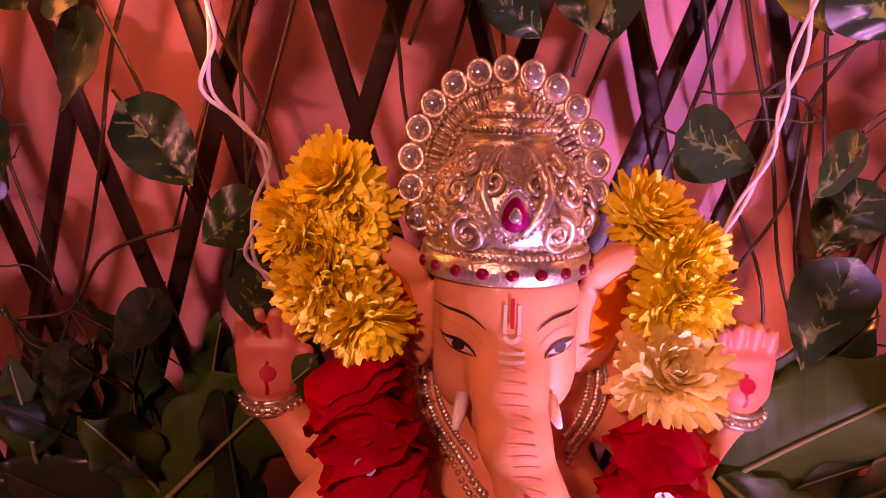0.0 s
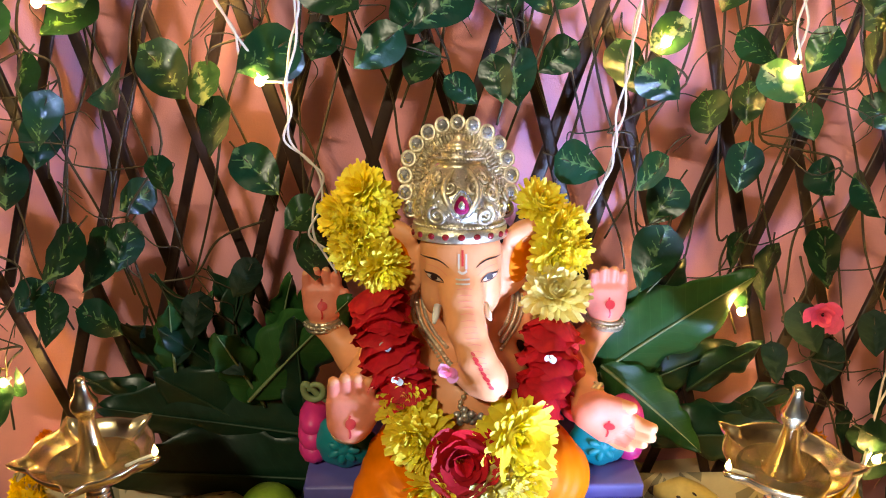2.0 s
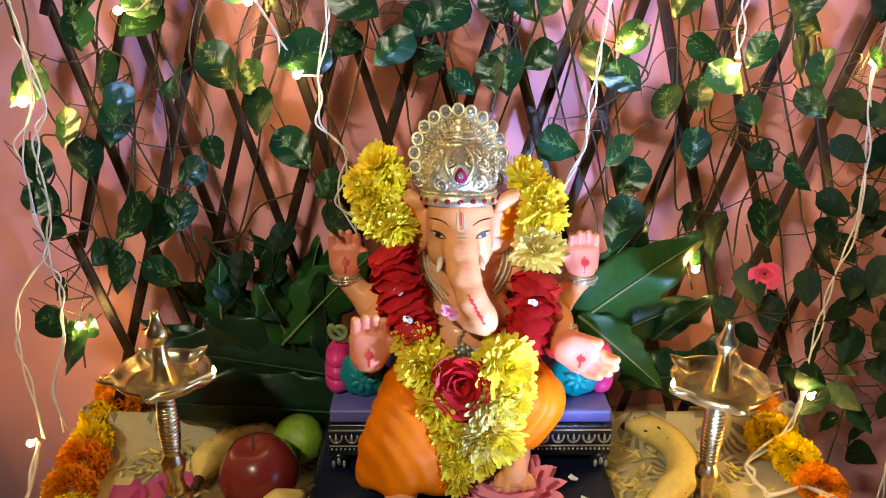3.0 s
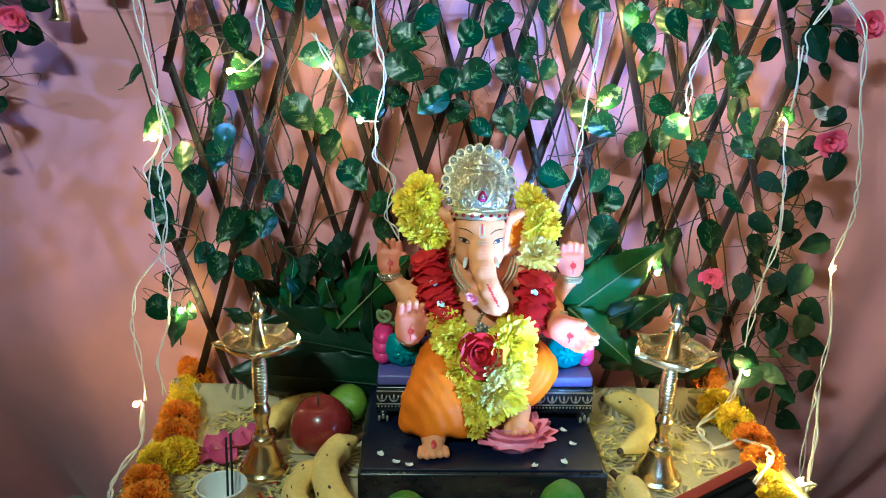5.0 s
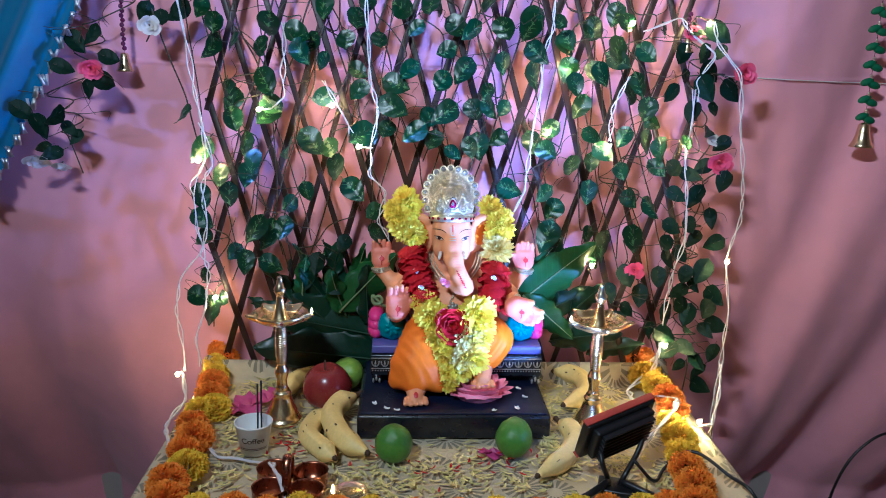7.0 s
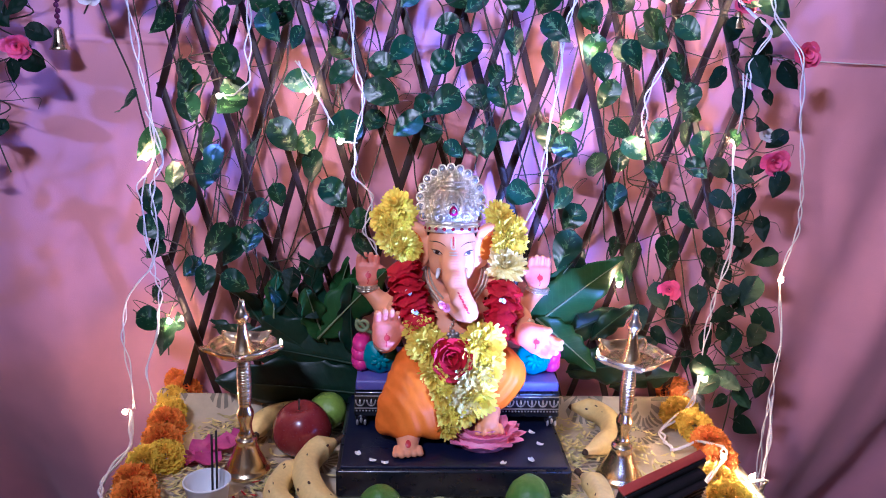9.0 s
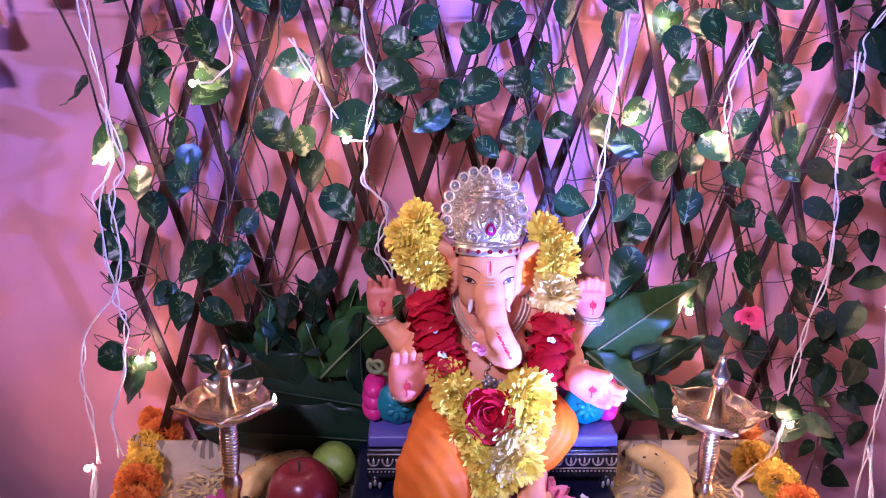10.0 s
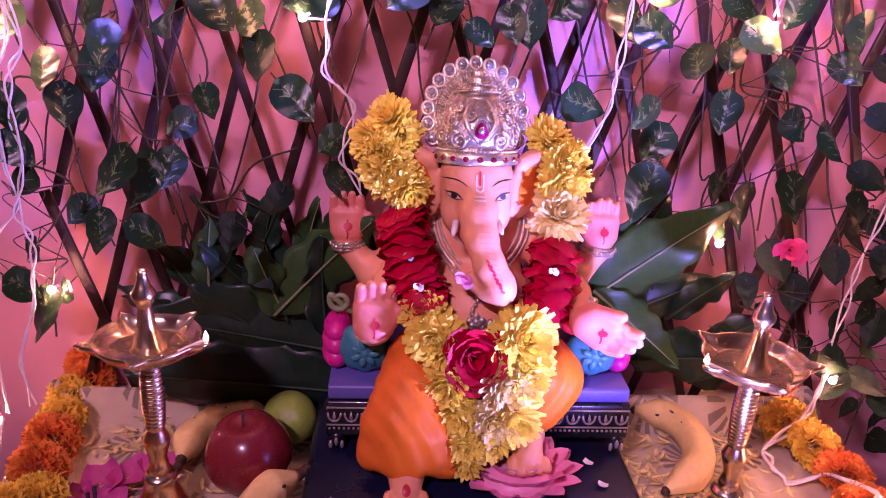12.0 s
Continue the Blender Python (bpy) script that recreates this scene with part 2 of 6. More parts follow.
M_WHITEROSE = material("white_cloth_rose", (0.80, 0.76, 0.72), 0.6, vary=0.15, per="island", through_light=0.2)
M_MARI_O = material("orange_marigold_petal", (0.95, 0.33, 0.012), 0.65, vary=0.2, scale=90, per="island", through_light=0.28)
M_MARI_Y = material("yellow_marigold_petal", (0.95, 0.68, 0.02), 0.65, vary=0.18, scale=90, per="island", through_light=0.28)
M_BRASS = material("polished_brass", (0.92, 0.75, 0.44), 0.24, 1.0, vary=0.15, scale=50, bump=0.015, bump_scale=90)
M_COPPER = material("worn_copper", (0.42, 0.17, 0.09), 0.28, 1.0, vary=0.4, scale=60, bump=0.1)
M_OIL = material("lamp_oil", (0.92, 0.78, 0.42), 0.05, vary=0.1, coat=0.6)
M_OIL.node_tree.nodes["Principled BSDF"].inputs["Transmission Weight"].default_value = 0.92
M_LIME = material("green_sweet_lime_peel", (0.10, 0.23, 0.025), 0.36, vary=0.3, scale=60, bump=0.3, bump_scale=700)
M_APPLE = material("red_apple_skin", (0.13, 0.006, 0.012), 0.25, vary=0.45, scale=70, coat=0.2, second=(0.26, 0.04, 0.03))
M_BANANA = material("ripe_banana_peel", (0.84, 0.64, 0.22), 0.5, vary=0.2, scale=60, second=(0.70, 0.52, 0.17))
M_LIME_PALE = material("pale_sweet_lime_peel", (0.27, 0.42, 0.045), 0.36, vary=0.3, scale=60, bump=0.3, bump_scale=700)
M_BROWN = material("brown_stalk", (0.07, 0.035, 0.015), 0.7, vary=0.4)
M_PAPER = material("white_paper_cup", (0.80, 0.80, 0.80), 0.5, vary=0.04)
M_STICK = material("incense_stick", (0.018, 0.015, 0.015), 0.8, vary=0.3)
M_WIRE = material("clear_white_wire", (0.88, 0.82, 0.80), 0.35, vary=0.15, through_light=0.2)
M_PLASTIC = material("black_lamp_housing", (0.012, 0.012, 0.013), 0.35, vary=0.3, scale=80, bump=0.1, bump_scale=300)
M_REDRIM = material("red_lit_edge", (0.45, 0.06, 0.04), 0.4, vary=0.2)
M_PETALBITS = material("strewn_yellow_petal", (0.72, 0.60, 0.22), 0.65, vary=0.3, scale=90, per="island", second=(0.45, 0.42, 0.14))
M_WHITEPETAL = material("white_petal", (0.75, 0.76, 0.74), 0.6, vary=0.1, per="island")
M_POWDER = material("orange_powder", (0.50, 0.14, 0.02), 0.9, vary=0.3, bump=0.5, bump_scale=500)
M_BEAD = material("purple_bead", (0.10, 0.015, 0.06), 0.15, vary=0.3, coat=0.5)
M_GREENBEAD = material("green_felt_leaf", (0.02, 0.13, 0.05), 0.7, vary=0.25)
M_GLASSLIT = glow("lit_flood_glass", (0.36, 0.45, 1.0), 6.0)
M_LED = glow("warm_led", (1.0, 0.55, 0.18), 980.0)
M_FLAME = glow("oil_flame", (1.0, 0.62, 0.22), 30.0)

# ---------------------------------------------------------------- tools
def thing(name, at, label, category, group="", kind=""):
    ob = new(name)
    ob.empty_display_size = 0.02
    ob.matrix_basis = at if isinstance(at, Matrix) else Matrix.Translation(at)
    return tagged(ob, label, category, group, kind)


def base_of(ob):
    m = Matrix.Identity(4)
    while ob is not None:
        m = ob.matrix_basis @ m
        ob = ob.parent
    return m


def finish(me, mats, smooth):
    for m in mats if isinstance(mats, (list, tuple)) else [mats]:
        me.materials.append(m)
    if smooth:
        me.polygons.foreach_set("use_smooth", np.ones(len(me.polygons), dtype=bool))
    me.update()
    return me


def to_mesh(name, bm, mats, smooth=True):
    me = bpy.data.meshes.new(name)
    bmesh.ops.recalc_face_normals(bm, faces=bm.faces[:])
    bm.to_mesh(me)
    bm.free()
    return finish(me, mats, smooth)


def data_mesh(name, verts, faces, mats, smooth=True, index=None):
    me = bpy.data.meshes.new(name)
    me.from_pydata([tuple(v) for v in verts], [], [tuple(int(i) for i in f) for f in faces])
    if index is not None:
        me.polygons.foreach_set("material_index", np.asarray(index, dtype=np.int32))
    return finish(me, mats, smooth)


def part(name, bm, mats, parent=None, label="", smooth=True, at=None, world_space=False):
    """Links a bmesh or mesh as one object, under a thing or a part."""
    me = to_mesh(name, bm, mats, smooth) if isinstance(bm, bmesh.types.BMesh) else bm
    if world_space and parent is not None:
        me.transform(base_of(parent).inverted())
    ob = new(name, me)
    if parent is not None:
        ob.parent = parent
    if at is not None:
        ob.matrix_basis = at
    return tagged(ob, label)


def box(bm, size, m=None, bevel=0.0):
    r = bmesh.ops.create_cube(bm, size=1.0, matrix=(m or Matrix.Identity(4)) @ Matrix.Diagonal((*size, 1)))
    if bevel:
        edges = list({e for v in r["verts"] for e in v.link_edges})
        bmesh.ops.bevel(bm, geom=edges, offset=bevel, segments=2, profile=0.6, affect="EDGES")


def ball(bm, r, m, u=12, v=8):
    return bmesh.ops.create_uvsphere(bm, u_segments=u, v_segments=v, radius=r, matrix=m)


def lathe(profile, n=32, m=None):
    """A turned body from (radius, height) pairs."""
    bm = bmesh.new()
    rings = []
    for r, z in profile:
        rings.append([bm.verts.new((r * math.cos(a), r * math.sin(a), z)) for a in (2 * math.pi * i / n for i in range(n))])
    for a, b in zip(rings, rings[1:]):
        for i in range(n):
            bm.faces.new((a[i], a[(i + 1) % n], b[(i + 1) % n], b[i]))
    for ring, r in ((rings[0], profile[0][0]), (rings[-1], profile[-1][0])):
        if r > 1e-4:
            bm.faces.new(ring)
    bmesh.ops.remove_doubles(bm, verts=bm.verts[:], dist=1e-6)
    if m is not None:
        bm.transform(m)
    return bm


def spline(points, steps=8):
    p = [Vector(q) for q in points]
    p = [p[0] * 2 - p[1]] + p + [p[-1] * 2 - p[-2]]
    out = []
    for i in range(1, len(p) - 2):
        a, b, c, d = p[i - 1:i + 3]
        for s in range(steps):
            t = s / steps
            out.append(0.5 * (2 * b + (c - a) * t + (2 * a - 5 * b + 4 * c - d) * t * t + (3 * b - a - 3 * c + d) * t ** 3))
    return out + [p[-2]]


def tube_data(points, radius, n=6, start=0):
    """Vertices and faces of a tube along points; radius: a number or one for each point."""
    verts, faces = [], []
    up = Vector((0.13, 0.31, 0.94))
    for i, p in enumerate(points):
        d = (points[min(i + 1, len(points) - 1)] - points[max(i - 1, 0)]).normalized()
        s = d.cross(up)
        s = s.normalized() if s.length > 1e-4 else Vector((1, 0, 0))
        w = s.cross(d)
        r = radius if isinstance(radius, (int, float)) else radius[i]
        verts += [p + (s * math.cos(a) + w * math.sin(a)) * r for a in (2 * math.pi * k / n for k in range(n))]
        if i:
            o = start + (i - 1) * n
            faces += [(o + k, o + (k + 1) % n, o + n + (k + 1) % n, o + n + k) for k in range(n)]
    e = start + (len(points) - 1) * n
    faces += [tuple(start + k for k in range(n))[::-1], tuple(e + k for k in range(n))]
    return verts, faces


def tube(name, points, radius, mat, parent, n=6, steps=8, label=""):
    pts = spline(points, steps) if steps else [Vector(p) for p in points]
    if not isinstance(radius, (int, float)):
        radius = list(np.interp(np.linspace(0, 1, len(pts)), np.linspace(0, 1, len(radius)), radius))
    v, f = tube_data(pts, radius, n)
    return part(name, data_mesh(name, v, f, mat), mat, parent, label, world_space=True)


def sheet(nu, nv, fn):
    """A grid of nu by nv cells, fn(u, v) giving each corner."""
    v = [fn(i / nu, j / nv) for j in range(nv + 1) for i in range(nu + 1)]
    f = [(j * (nu + 1) + i, j * (nu + 1) + i + 1, (j + 1) * (nu + 1) + i + 1, (j + 1) * (nu + 1) + i) for j in range(nv) for i in range(nu)]
    return v, f


# smooth solids: distances on a lattice, blended, and skinned
class Field:
    def __init__(self, low, high, h):
        self.low, self.h = np.array(low), h
        n = np.ceil((np.array(high) - self.low) / h).astype(int) + 1
        self.d = np.full(n, 0.05, dtype=np.float32)
        self.axes = [self.low[i] + h * np.arange(n[i]) for i in range(3)]

    def blend(self, low, high, fn, k, cut=False):
        low, high = np.array(low) - k - 0.006, np.array(high) + k + 0.006
        i0 = np.clip(((low - self.low) / self.h).astype(int), 0, np.array(self.d.shape) - 1)
        i1 = np.clip(((high - self.low) / self.h).astype(int) + 2, 1, np.array(self.d.shape))
        if (i1 <= i0).any():
            return
        s = tuple(slice(a, b) for a, b in zip(i0, i1))
        x, y, z = np.meshgrid(*[self.axes[i][s[i]] for i in range(3)], indexing="ij")
        e, d = fn(x, y, z), self.d[s]
        g = np.clip(0.5 + 0.5 * (d - e) / k, 0, 1)
        self.d[s] = d * (1 - g) + e * g - k * g * (1 - g)

    def limb(self, a, b, ra, rb, k=0.006):
        a, b = np.array(a, float), np.array(b, float)
        ab = b - a
        r = max(ra, rb)

        def fn(x, y, z):
            t = np.clip(((x - a[0]) * ab[0] + (y - a[1]) * ab[1] + (z - a[2]) * ab[2]) / (ab @ ab), 0, 1)
            return np.sqrt((x - a[0] - ab[0] * t) ** 2 + (y - a[1] - ab[1] * t) ** 2 + (z - a[2] - ab[2] * t) ** 2) - (ra + (rb - ra) * t)
        self.blend(np.minimum(a, b) - r, np.maximum(a, b) + r, fn, k)

    def chain(self, pts, k=0.006):
        for (*a, ra), (*b, rb) in zip(pts, pts[1:]):
            self.limb(a, b, ra, rb, k)

    def egg(self, c, r, k=0.006, turn=(0, 0, 0)):
        m = np.array(Euler([radians(t) for t in turn]).to_matrix())
        R = max(r)

        def fn(x, y, z):
            p = [m[0][i] * (x - c[0]) + m[1][i] * (y - c[1]) + m[2][i] * (z - c[2]) for i in range(3)]
            q = np.sqrt(sum((p[i] / r[i]) ** 2 for i in range(3)))
            g = np.sqrt(sum((p[i] / r[i] ** 2) ** 2 for i in range(3)))
            return q * (q - 1) / np.maximum(g, 1e-6)
        self.blend([v - R for v in c], [v + R for v in c], fn, k)

    def front(self, x, z):
        """The y at which a line along y first enters the solid at (x, z)."""
        gx, gz = (x - self.low[0]) / self.h, (z - self.low[2]) / self.h
        i, k = int(gx), int(gz)
        fx, fz = gx - i, gz - k
        col = (self.d[i, :, k] * (1 - fx) + self.d[i + 1, :, k] * fx) * (1 - fz) + (self.d[i, :, k + 1] * (1 - fx) + self.d[i + 1, :, k + 1] * fx) * fz
        w = np.nonzero(col < 0)[0]
        if not len(w) or w[0] == 0:
            return None
        j = w[0]
        return self.low[1] + self.h * (j - 1 + col[j - 1] / (col[j - 1] - col[j]))

    def skin(self):
        d, h = self.d, self.h
        s = d < 0
        cnt = sum(s[i:s.shape[0] - 1 + i, j:s.shape[1] - 1 + j, k:s.shape[2] - 1 + k].astype(np.int8) for i in (0, 1) for j in (0, 1) for k in (0, 1))
        cells = np.argwhere((cnt > 0) & (cnt < 8))
        idx = np.full(cnt.shape, -1, dtype=np.int64)
        idx[tuple(cells.T)] = np.arange(len(cells))
        acc, num = np.zeros((len(cells), 3)), np.zeros(len(cells))
        for ax in range(3):
            for o in range(4):
                a = [0, 0, 0]
                a[(ax + 1) % 3], a[(ax + 2) % 3] = o & 1, o >> 1
                b = list(a)
                b[ax] = 1
                da, db = d[tuple((cells + a).T)], d[tuple((cells + b).T)]
                hit = (da < 0) != (db < 0)
                t = np.where(hit, da / np.where(hit, da - db, 1), 0)
                p = np.array(a)[None, :] + t[:, None] * (np.array(b) - np.array(a))[None, :]
                acc += p * hit[:, None]
                num += hit
        verts = self.low + h * (cells + acc / num[:, None])
        faces = []
        for ax in range(3):
            n = [slice(1, -1)] * 3
            n[ax] = slice(0, -1)
            m = list(n)
            m[ax] = slice(1, None)
            a, b = s[tuple(n)], s[tuple(m)]
            e = np.argwhere(a != b) + [0 if i == ax else 1 for i in range(3)]
            inside = s[tuple(e.T)]
            u, w = (ax + 1) % 3, (ax + 2) % 3
            q = []
            for du, dw in ((1, 1), (0, 1), (0, 0), (1, 0)):
                c = e.copy()
                c[:, u] -= du
                c[:, w] -= dw
                q.append(idx[tuple(c.T)])
            q = np.stack(q, 1)
            q[~inside] = q[~inside][:, ::-1]
            faces.append(q)
        return verts, np.concatenate(faces)

# ---------------------------------------------------------------- the room
def slab(name, size, at, mat, label, category):
    bm = bmesh.new()
    box(bm, size)
    ob = part(name, bm, mat, at=Matrix.Translation(at), smooth=False)
    return tagged(ob, label, category, kind="structure")


slab("floor", (4.6, 4.0, 0.05), (0, -1.1, -0.775), M_FLOOR, "pale stone floor under the table", "floor")
slab("ceiling", (4.6, 4.0, 0.05), (0, -1.1, 1.925), M_WALL, "plain painted ceiling over the room", "ceiling")
slab("wall_back", (4.6, 0.1, 2.65), (0, 0.85, 0.575), M_WALL, "painted wall behind the pink drape", "wall")
slab("wall_rear", (4.6, 0.1, 2.65), (0, -3.05, 0.575), M_WALL, "plain painted wall of the room", "wall")
slab("wall_left", (0.1, 4.0, 2.65), (-2.25, -1.1, 0.575), M_WALL, "plain painted side wall", "wall")
slab("wall_right", (0.1, 4.0, 2.65), (2.25, -1.1, 0.575), M_WALL, "plain painted side wall", "wall")


def drape_y(x, z):
    """How the pink cloth hangs: nearly flat behind the trellis, in soft folds at both sides."""
    side = min(1.0, max(0.0, (abs(x - 0.03) - 0.45) / 0.35))
    low = min(1.0, max(0.0, (0.25 - z) / 0.6))
    y = 0.545 + 0.004 * noise.noise((x * 5, z * 2, 1)) + 0.006 * math.sin(x * 21 + 1.2 * math.sin(z * 2.5))
    slant = x + 0.28 * (z - 0.2) * (-1 if x > 0 else 0.6)
    y += side * (0.014 * math.sin(slant * 19) + 0.006 * math.sin(slant * 41 + 1)) * ((0.25 + 0.6 * low) if x < 0 else (1.1 + 0.7 * low))
    y -= 0.10 * max(0.0, abs(x - 0.03) - 0.75) ** 1.3
    y += 0.24 * side * min(1.0, max(0.0, (0.38 - z) / 0.8)) ** 2
    y -= 0.0035 * math.exp(-((z - 0.622 - 0.004 * math.sin(x * 6)) / 0.0032) ** 2)
    return y + 0.0022 * noise.noise((x * 30, z * 18, 4)) + 0.006 * side * noise.noise((x * 7, z * 4, 9))


def drape():
    zs = np.concatenate([np.linspace(-0.74, 0.56, 90), np.linspace(0.57, 0.68, 45), np.linspace(0.69, 1.5, 40)])
    v, f = sheet(300, len(zs) - 1, lambda u, w: (-1.7 + 3.4 * u, drape_y(-1.7 + 3.4 * u, zs[int(round(w * (len(zs) - 1)))]), zs[int(round(w * (len(zs) - 1)))]))
    ob = part("backdrop_drape", data_mesh("backdrop_drape", v, f, M_CLOTH), M_CLOTH)
    sol = ob.modifiers.new("thick", "SOLIDIFY")
    sol.thickness, sol.offset = 0.0015, 1
    return tagged(ob, "pink cotton drape hung behind the trellis, creased across", "drape", kind="structure")


drape()


def blue_curtain():
    """Gathered blue net, swept aside high beside the drape, with a silver border."""
    root = thing("blue_curtain", (-0.85, 0.46, 0.5), "sheer blue curtain with silver braided border, swept aside", "curtain")

    def edge(z):
        return -0.63 - 0.55 * max(0.0, 0.76 - z)

    def at(u, w):
        z = 0.36 + 0.9 * w
        x = edge(z) - (1 - u) * (0.55 + 0.2 * w)
        return (x, 0.46 + 0.022 * math.sin(u * 26 + w * 2) + 0.01 * math.sin(u * 61), z)
    v, f = sheet(90, 50, at)
    ob = part("net", data_mesh("net", v, f, M_BLUE), M_BLUE, root, world_space=True)
    sol = ob.modifiers.new("thick", "SOLIDIFY")
    sol.thickness = 0.0012
    pts = [Vector(at(1, w / 40)) + Vector((0.002, -0.006, 0)) for w in range(41)]
    vv, ff = [], []
    rnd = random.Random(3)
    for p in pts:
        for s in range(3):
            a, b = tube_data([p + Vector((rnd.uniform(-.008, .008), rnd.uniform(-.003, .003), -0.008)), p + Vector((rnd.uniform(-.008, .008), -0.003, 0.012))], 0.0032, 5, len(vv))
            vv += a
            ff += b
    part("border", data_mesh("border", vv, ff, M_SILVER), M_SILVER, root, "braided silver border", world_space=True)


blue_curtain()


def cord():
    root = thing("cord", (0.58, 0.53, 0.622), "thin white cord stretched across the pink drape", "cord")
    xs = [0.58 + 0.06 * i for i in range(13)]
    tube("strand", [Vector((x, drape_y(x, 0.622) - 0.006, 0.622 - 0.008 * math.sin((x - 0.58) * 4.2))) for x in xs], 0.0011, M_WIRE, root, 6, 4)


cord()


# ---------------------------------------------------------------- the table
def table():
    root = thing("table", (0.02, 0.32, -0.75), "wooden table under a printed tablecloth", "table")
    bm = bmesh.new()
    box(bm, (0.92, 0.80, 0.03), Matrix.Translation((0.0, 0.0, 0.725)), 0.004)
    part("tabletop", bm, M_WOOD, root, smooth=False)
    for sx in (-1, 1):
        for sy in (-1, 1):
            bm = bmesh.new()
            box(bm, (0.05, 0.05, 0.71), Matrix.Translation((sx * 0.41, sy * 0.34, 0.355)), 0.004)
            part("leg", bm, M_WOOD, root, smooth=False)


table()


def tablecloth():
    """The printed cloth: flat on the table, over its edges, rolled up a little along the back and the side."""
    def at(u, w):
        x, y = -0.50 + 1.03 * u, -0.14 + 0.86 * w
        z = -0.004 + 0.0012 * noise.noise((x * 9, y * 9, 2))
        for d in (x + 0.455, 0.50 - x, y + 0.075):
            if d < 0:
                z -= min(0.35, -d * 7.0)
        z += 0.040 * math.exp(-((y - 0.462) / 0.013) ** 2) + 0.016 * math.exp(-((x - 0.478) / 0.014) ** 2)
        z += 0.010 * math.exp(-((x + 0.445) / 0.012) ** 2)
        return (x, y, z)
    v, f = sheet(170, 140, at)
    ob = part("tablecloth", data_mesh("tablecloth", v, f, M_TABLECLOTH), M_TABLECLOTH)
    sol = ob.modifiers.new("thick", "SOLIDIFY")
    sol.thickness, sol.offset = 0.0012, -1
    return tagged(ob, "cream cotton tablecloth printed with dark starburst flowers", "tablecloth")


tablecloth()

# ---------------------------------------------------------------- the trellis
def trellis():
    """Dark wooden expanding trellis; slats lean both ways and cross in tall diamonds, in two layers."""
    root = thing("trellis", (0.02, 0.486, 0.0), "dark brown wooden expanding trellis standing behind the idol", "trellis")
    lean = math.tan(radians(17.0))
    bm = bmesh.new()
    box(bm, (0.0120, 0.006, 1.0), Matrix.Translation((0, 0, 0.5)), 0.0018)
    me = to_mesh("slat", bm, M_WOOD, True)
    rnd = random.Random(11)
    low, high, x0, x1 = 0.0, 0.86, -0.43, 0.5105
    for way in (-1, 1):
        for i in range(-4, 18):
            xm = -0.44 + 0.0855 * i + (0.02 if way > 0 else 0.0)
            a = [xm - way * lean * 0.30, low]
            b = [xm + way * lean * (high - 0.30), high]
            t0, t1 = 0.0, 1.0
            dx = b[0] - a[0]
            for lim, sign in ((x0, 1), (x1, -1)):
                ta = (lim - a[0]) / dx
                if (dx > 0) == (sign > 0):
                    t0 = max(t0, ta)
                else:
                    t1 = min(t1, ta)
            if t1 - t0 < 0.08:
                continue
            t0, t1 = max(0.0, t0 - 0.014), min(1.0, t1 + 0.014)
            p = Vector((a[0] + dx * t0 - 0.02, 0.0065 * way, low + (high - low) * t0))
            q = Vector((a[0] + dx * t1 - 0.02, 0.0065 * way, low + (high - low) * t1))
            d = q - p
            m = Matrix.LocRotScale(p, Euler((rnd.uniform(-.006, .006), math.atan2(d.x, d.z) + rnd.uniform(-.012, .012), rnd.uniform(-.15, .15))), (rnd.uniform(.85, 1.15), 1, d.length))
            part("slat", me, M_WOOD, root, at=m)


trellis()


# ---------------------------------------------------------------- vines
def heart_leaf(name, length, width, mat, bend, seed):
    """A heart-shaped leaf hanging from its stalk at the origin, tip down, face to -y."""
    rnd = random.Random(seed)
    cup, tw = rnd.uniform(0.1, 0.35), rnd.uniform(-0.4, 0.4)

    def at(u, w):
        s = 2 * u - 1
        half = width * 0.5 * (math.sin(math.pi * min(1, w * 1.02) ** 0.62) ** 0.8 if w < 0.985 else 0.0)
        z = -length * w + (0.16 * length * (1 - w) ** 2 * abs(s) ** 1.2 if w < 0.6 else 0.0) + 0.10 * length * (1 - w) ** 3 * abs(s)
        x = half * s
        y = cup * abs(x) - bend * length * w * w + tw * x * w - 0.0012 * math.exp(-(s / 0.12) ** 2) + 0.0014 * math.sin(w * 17 + 2.3 * abs(s))
        return (x, y, z)
    v, f = sheet(8, 10, at)
    base = len(v)
    tv, tf = tube_data([Vector((0, 0.012, 0.022)), Vector((0, 0.006, 0.010)), Vector((0, 0, 0)), Vector((0, -0.001, -length * 0.4))], [0.0011, 0.0010, 0.0010, 0.0006], 5, base)
    v += [tuple(p) for p in tv]
    f += tf
    return data_mesh(name, v, f, [mat, M_VINE], index=[0] * 80 + [1] * len(tf))


LEAVES = [heart_leaf("leaf", 0.053, 0.050, M_LEAF, 0.25, 1), heart_leaf("leaf", 0.048, 0.041, M_LEAF, -0.1, 2),
          heart_leaf("leaf", 0.057, 0.052, M_LEAF, 0.45, 3), heart_leaf("leaf", 0.044, 0.046, M_LEAF, 0.1, 4)]
BULBLIT = [heart_leaf("leaf", 0.057, 0.050, M_LEAF_BULBLIT, 0.2, 5), heart_leaf("leaf", 0.049, 0.046, M_LEAF_BULBLIT, 0.4, 6)]
DARK = [heart_leaf("leaf", 0.057, 0.048, M_LEAF_DARK, 0.3, 7), heart_leaf("leaf", 0.049, 0.039, M_LEAF_DARK, 0.6, 8),
        heart_leaf("leaf", 0.063, 0.052, M_LEAF_DARK, 0.0, 9)]


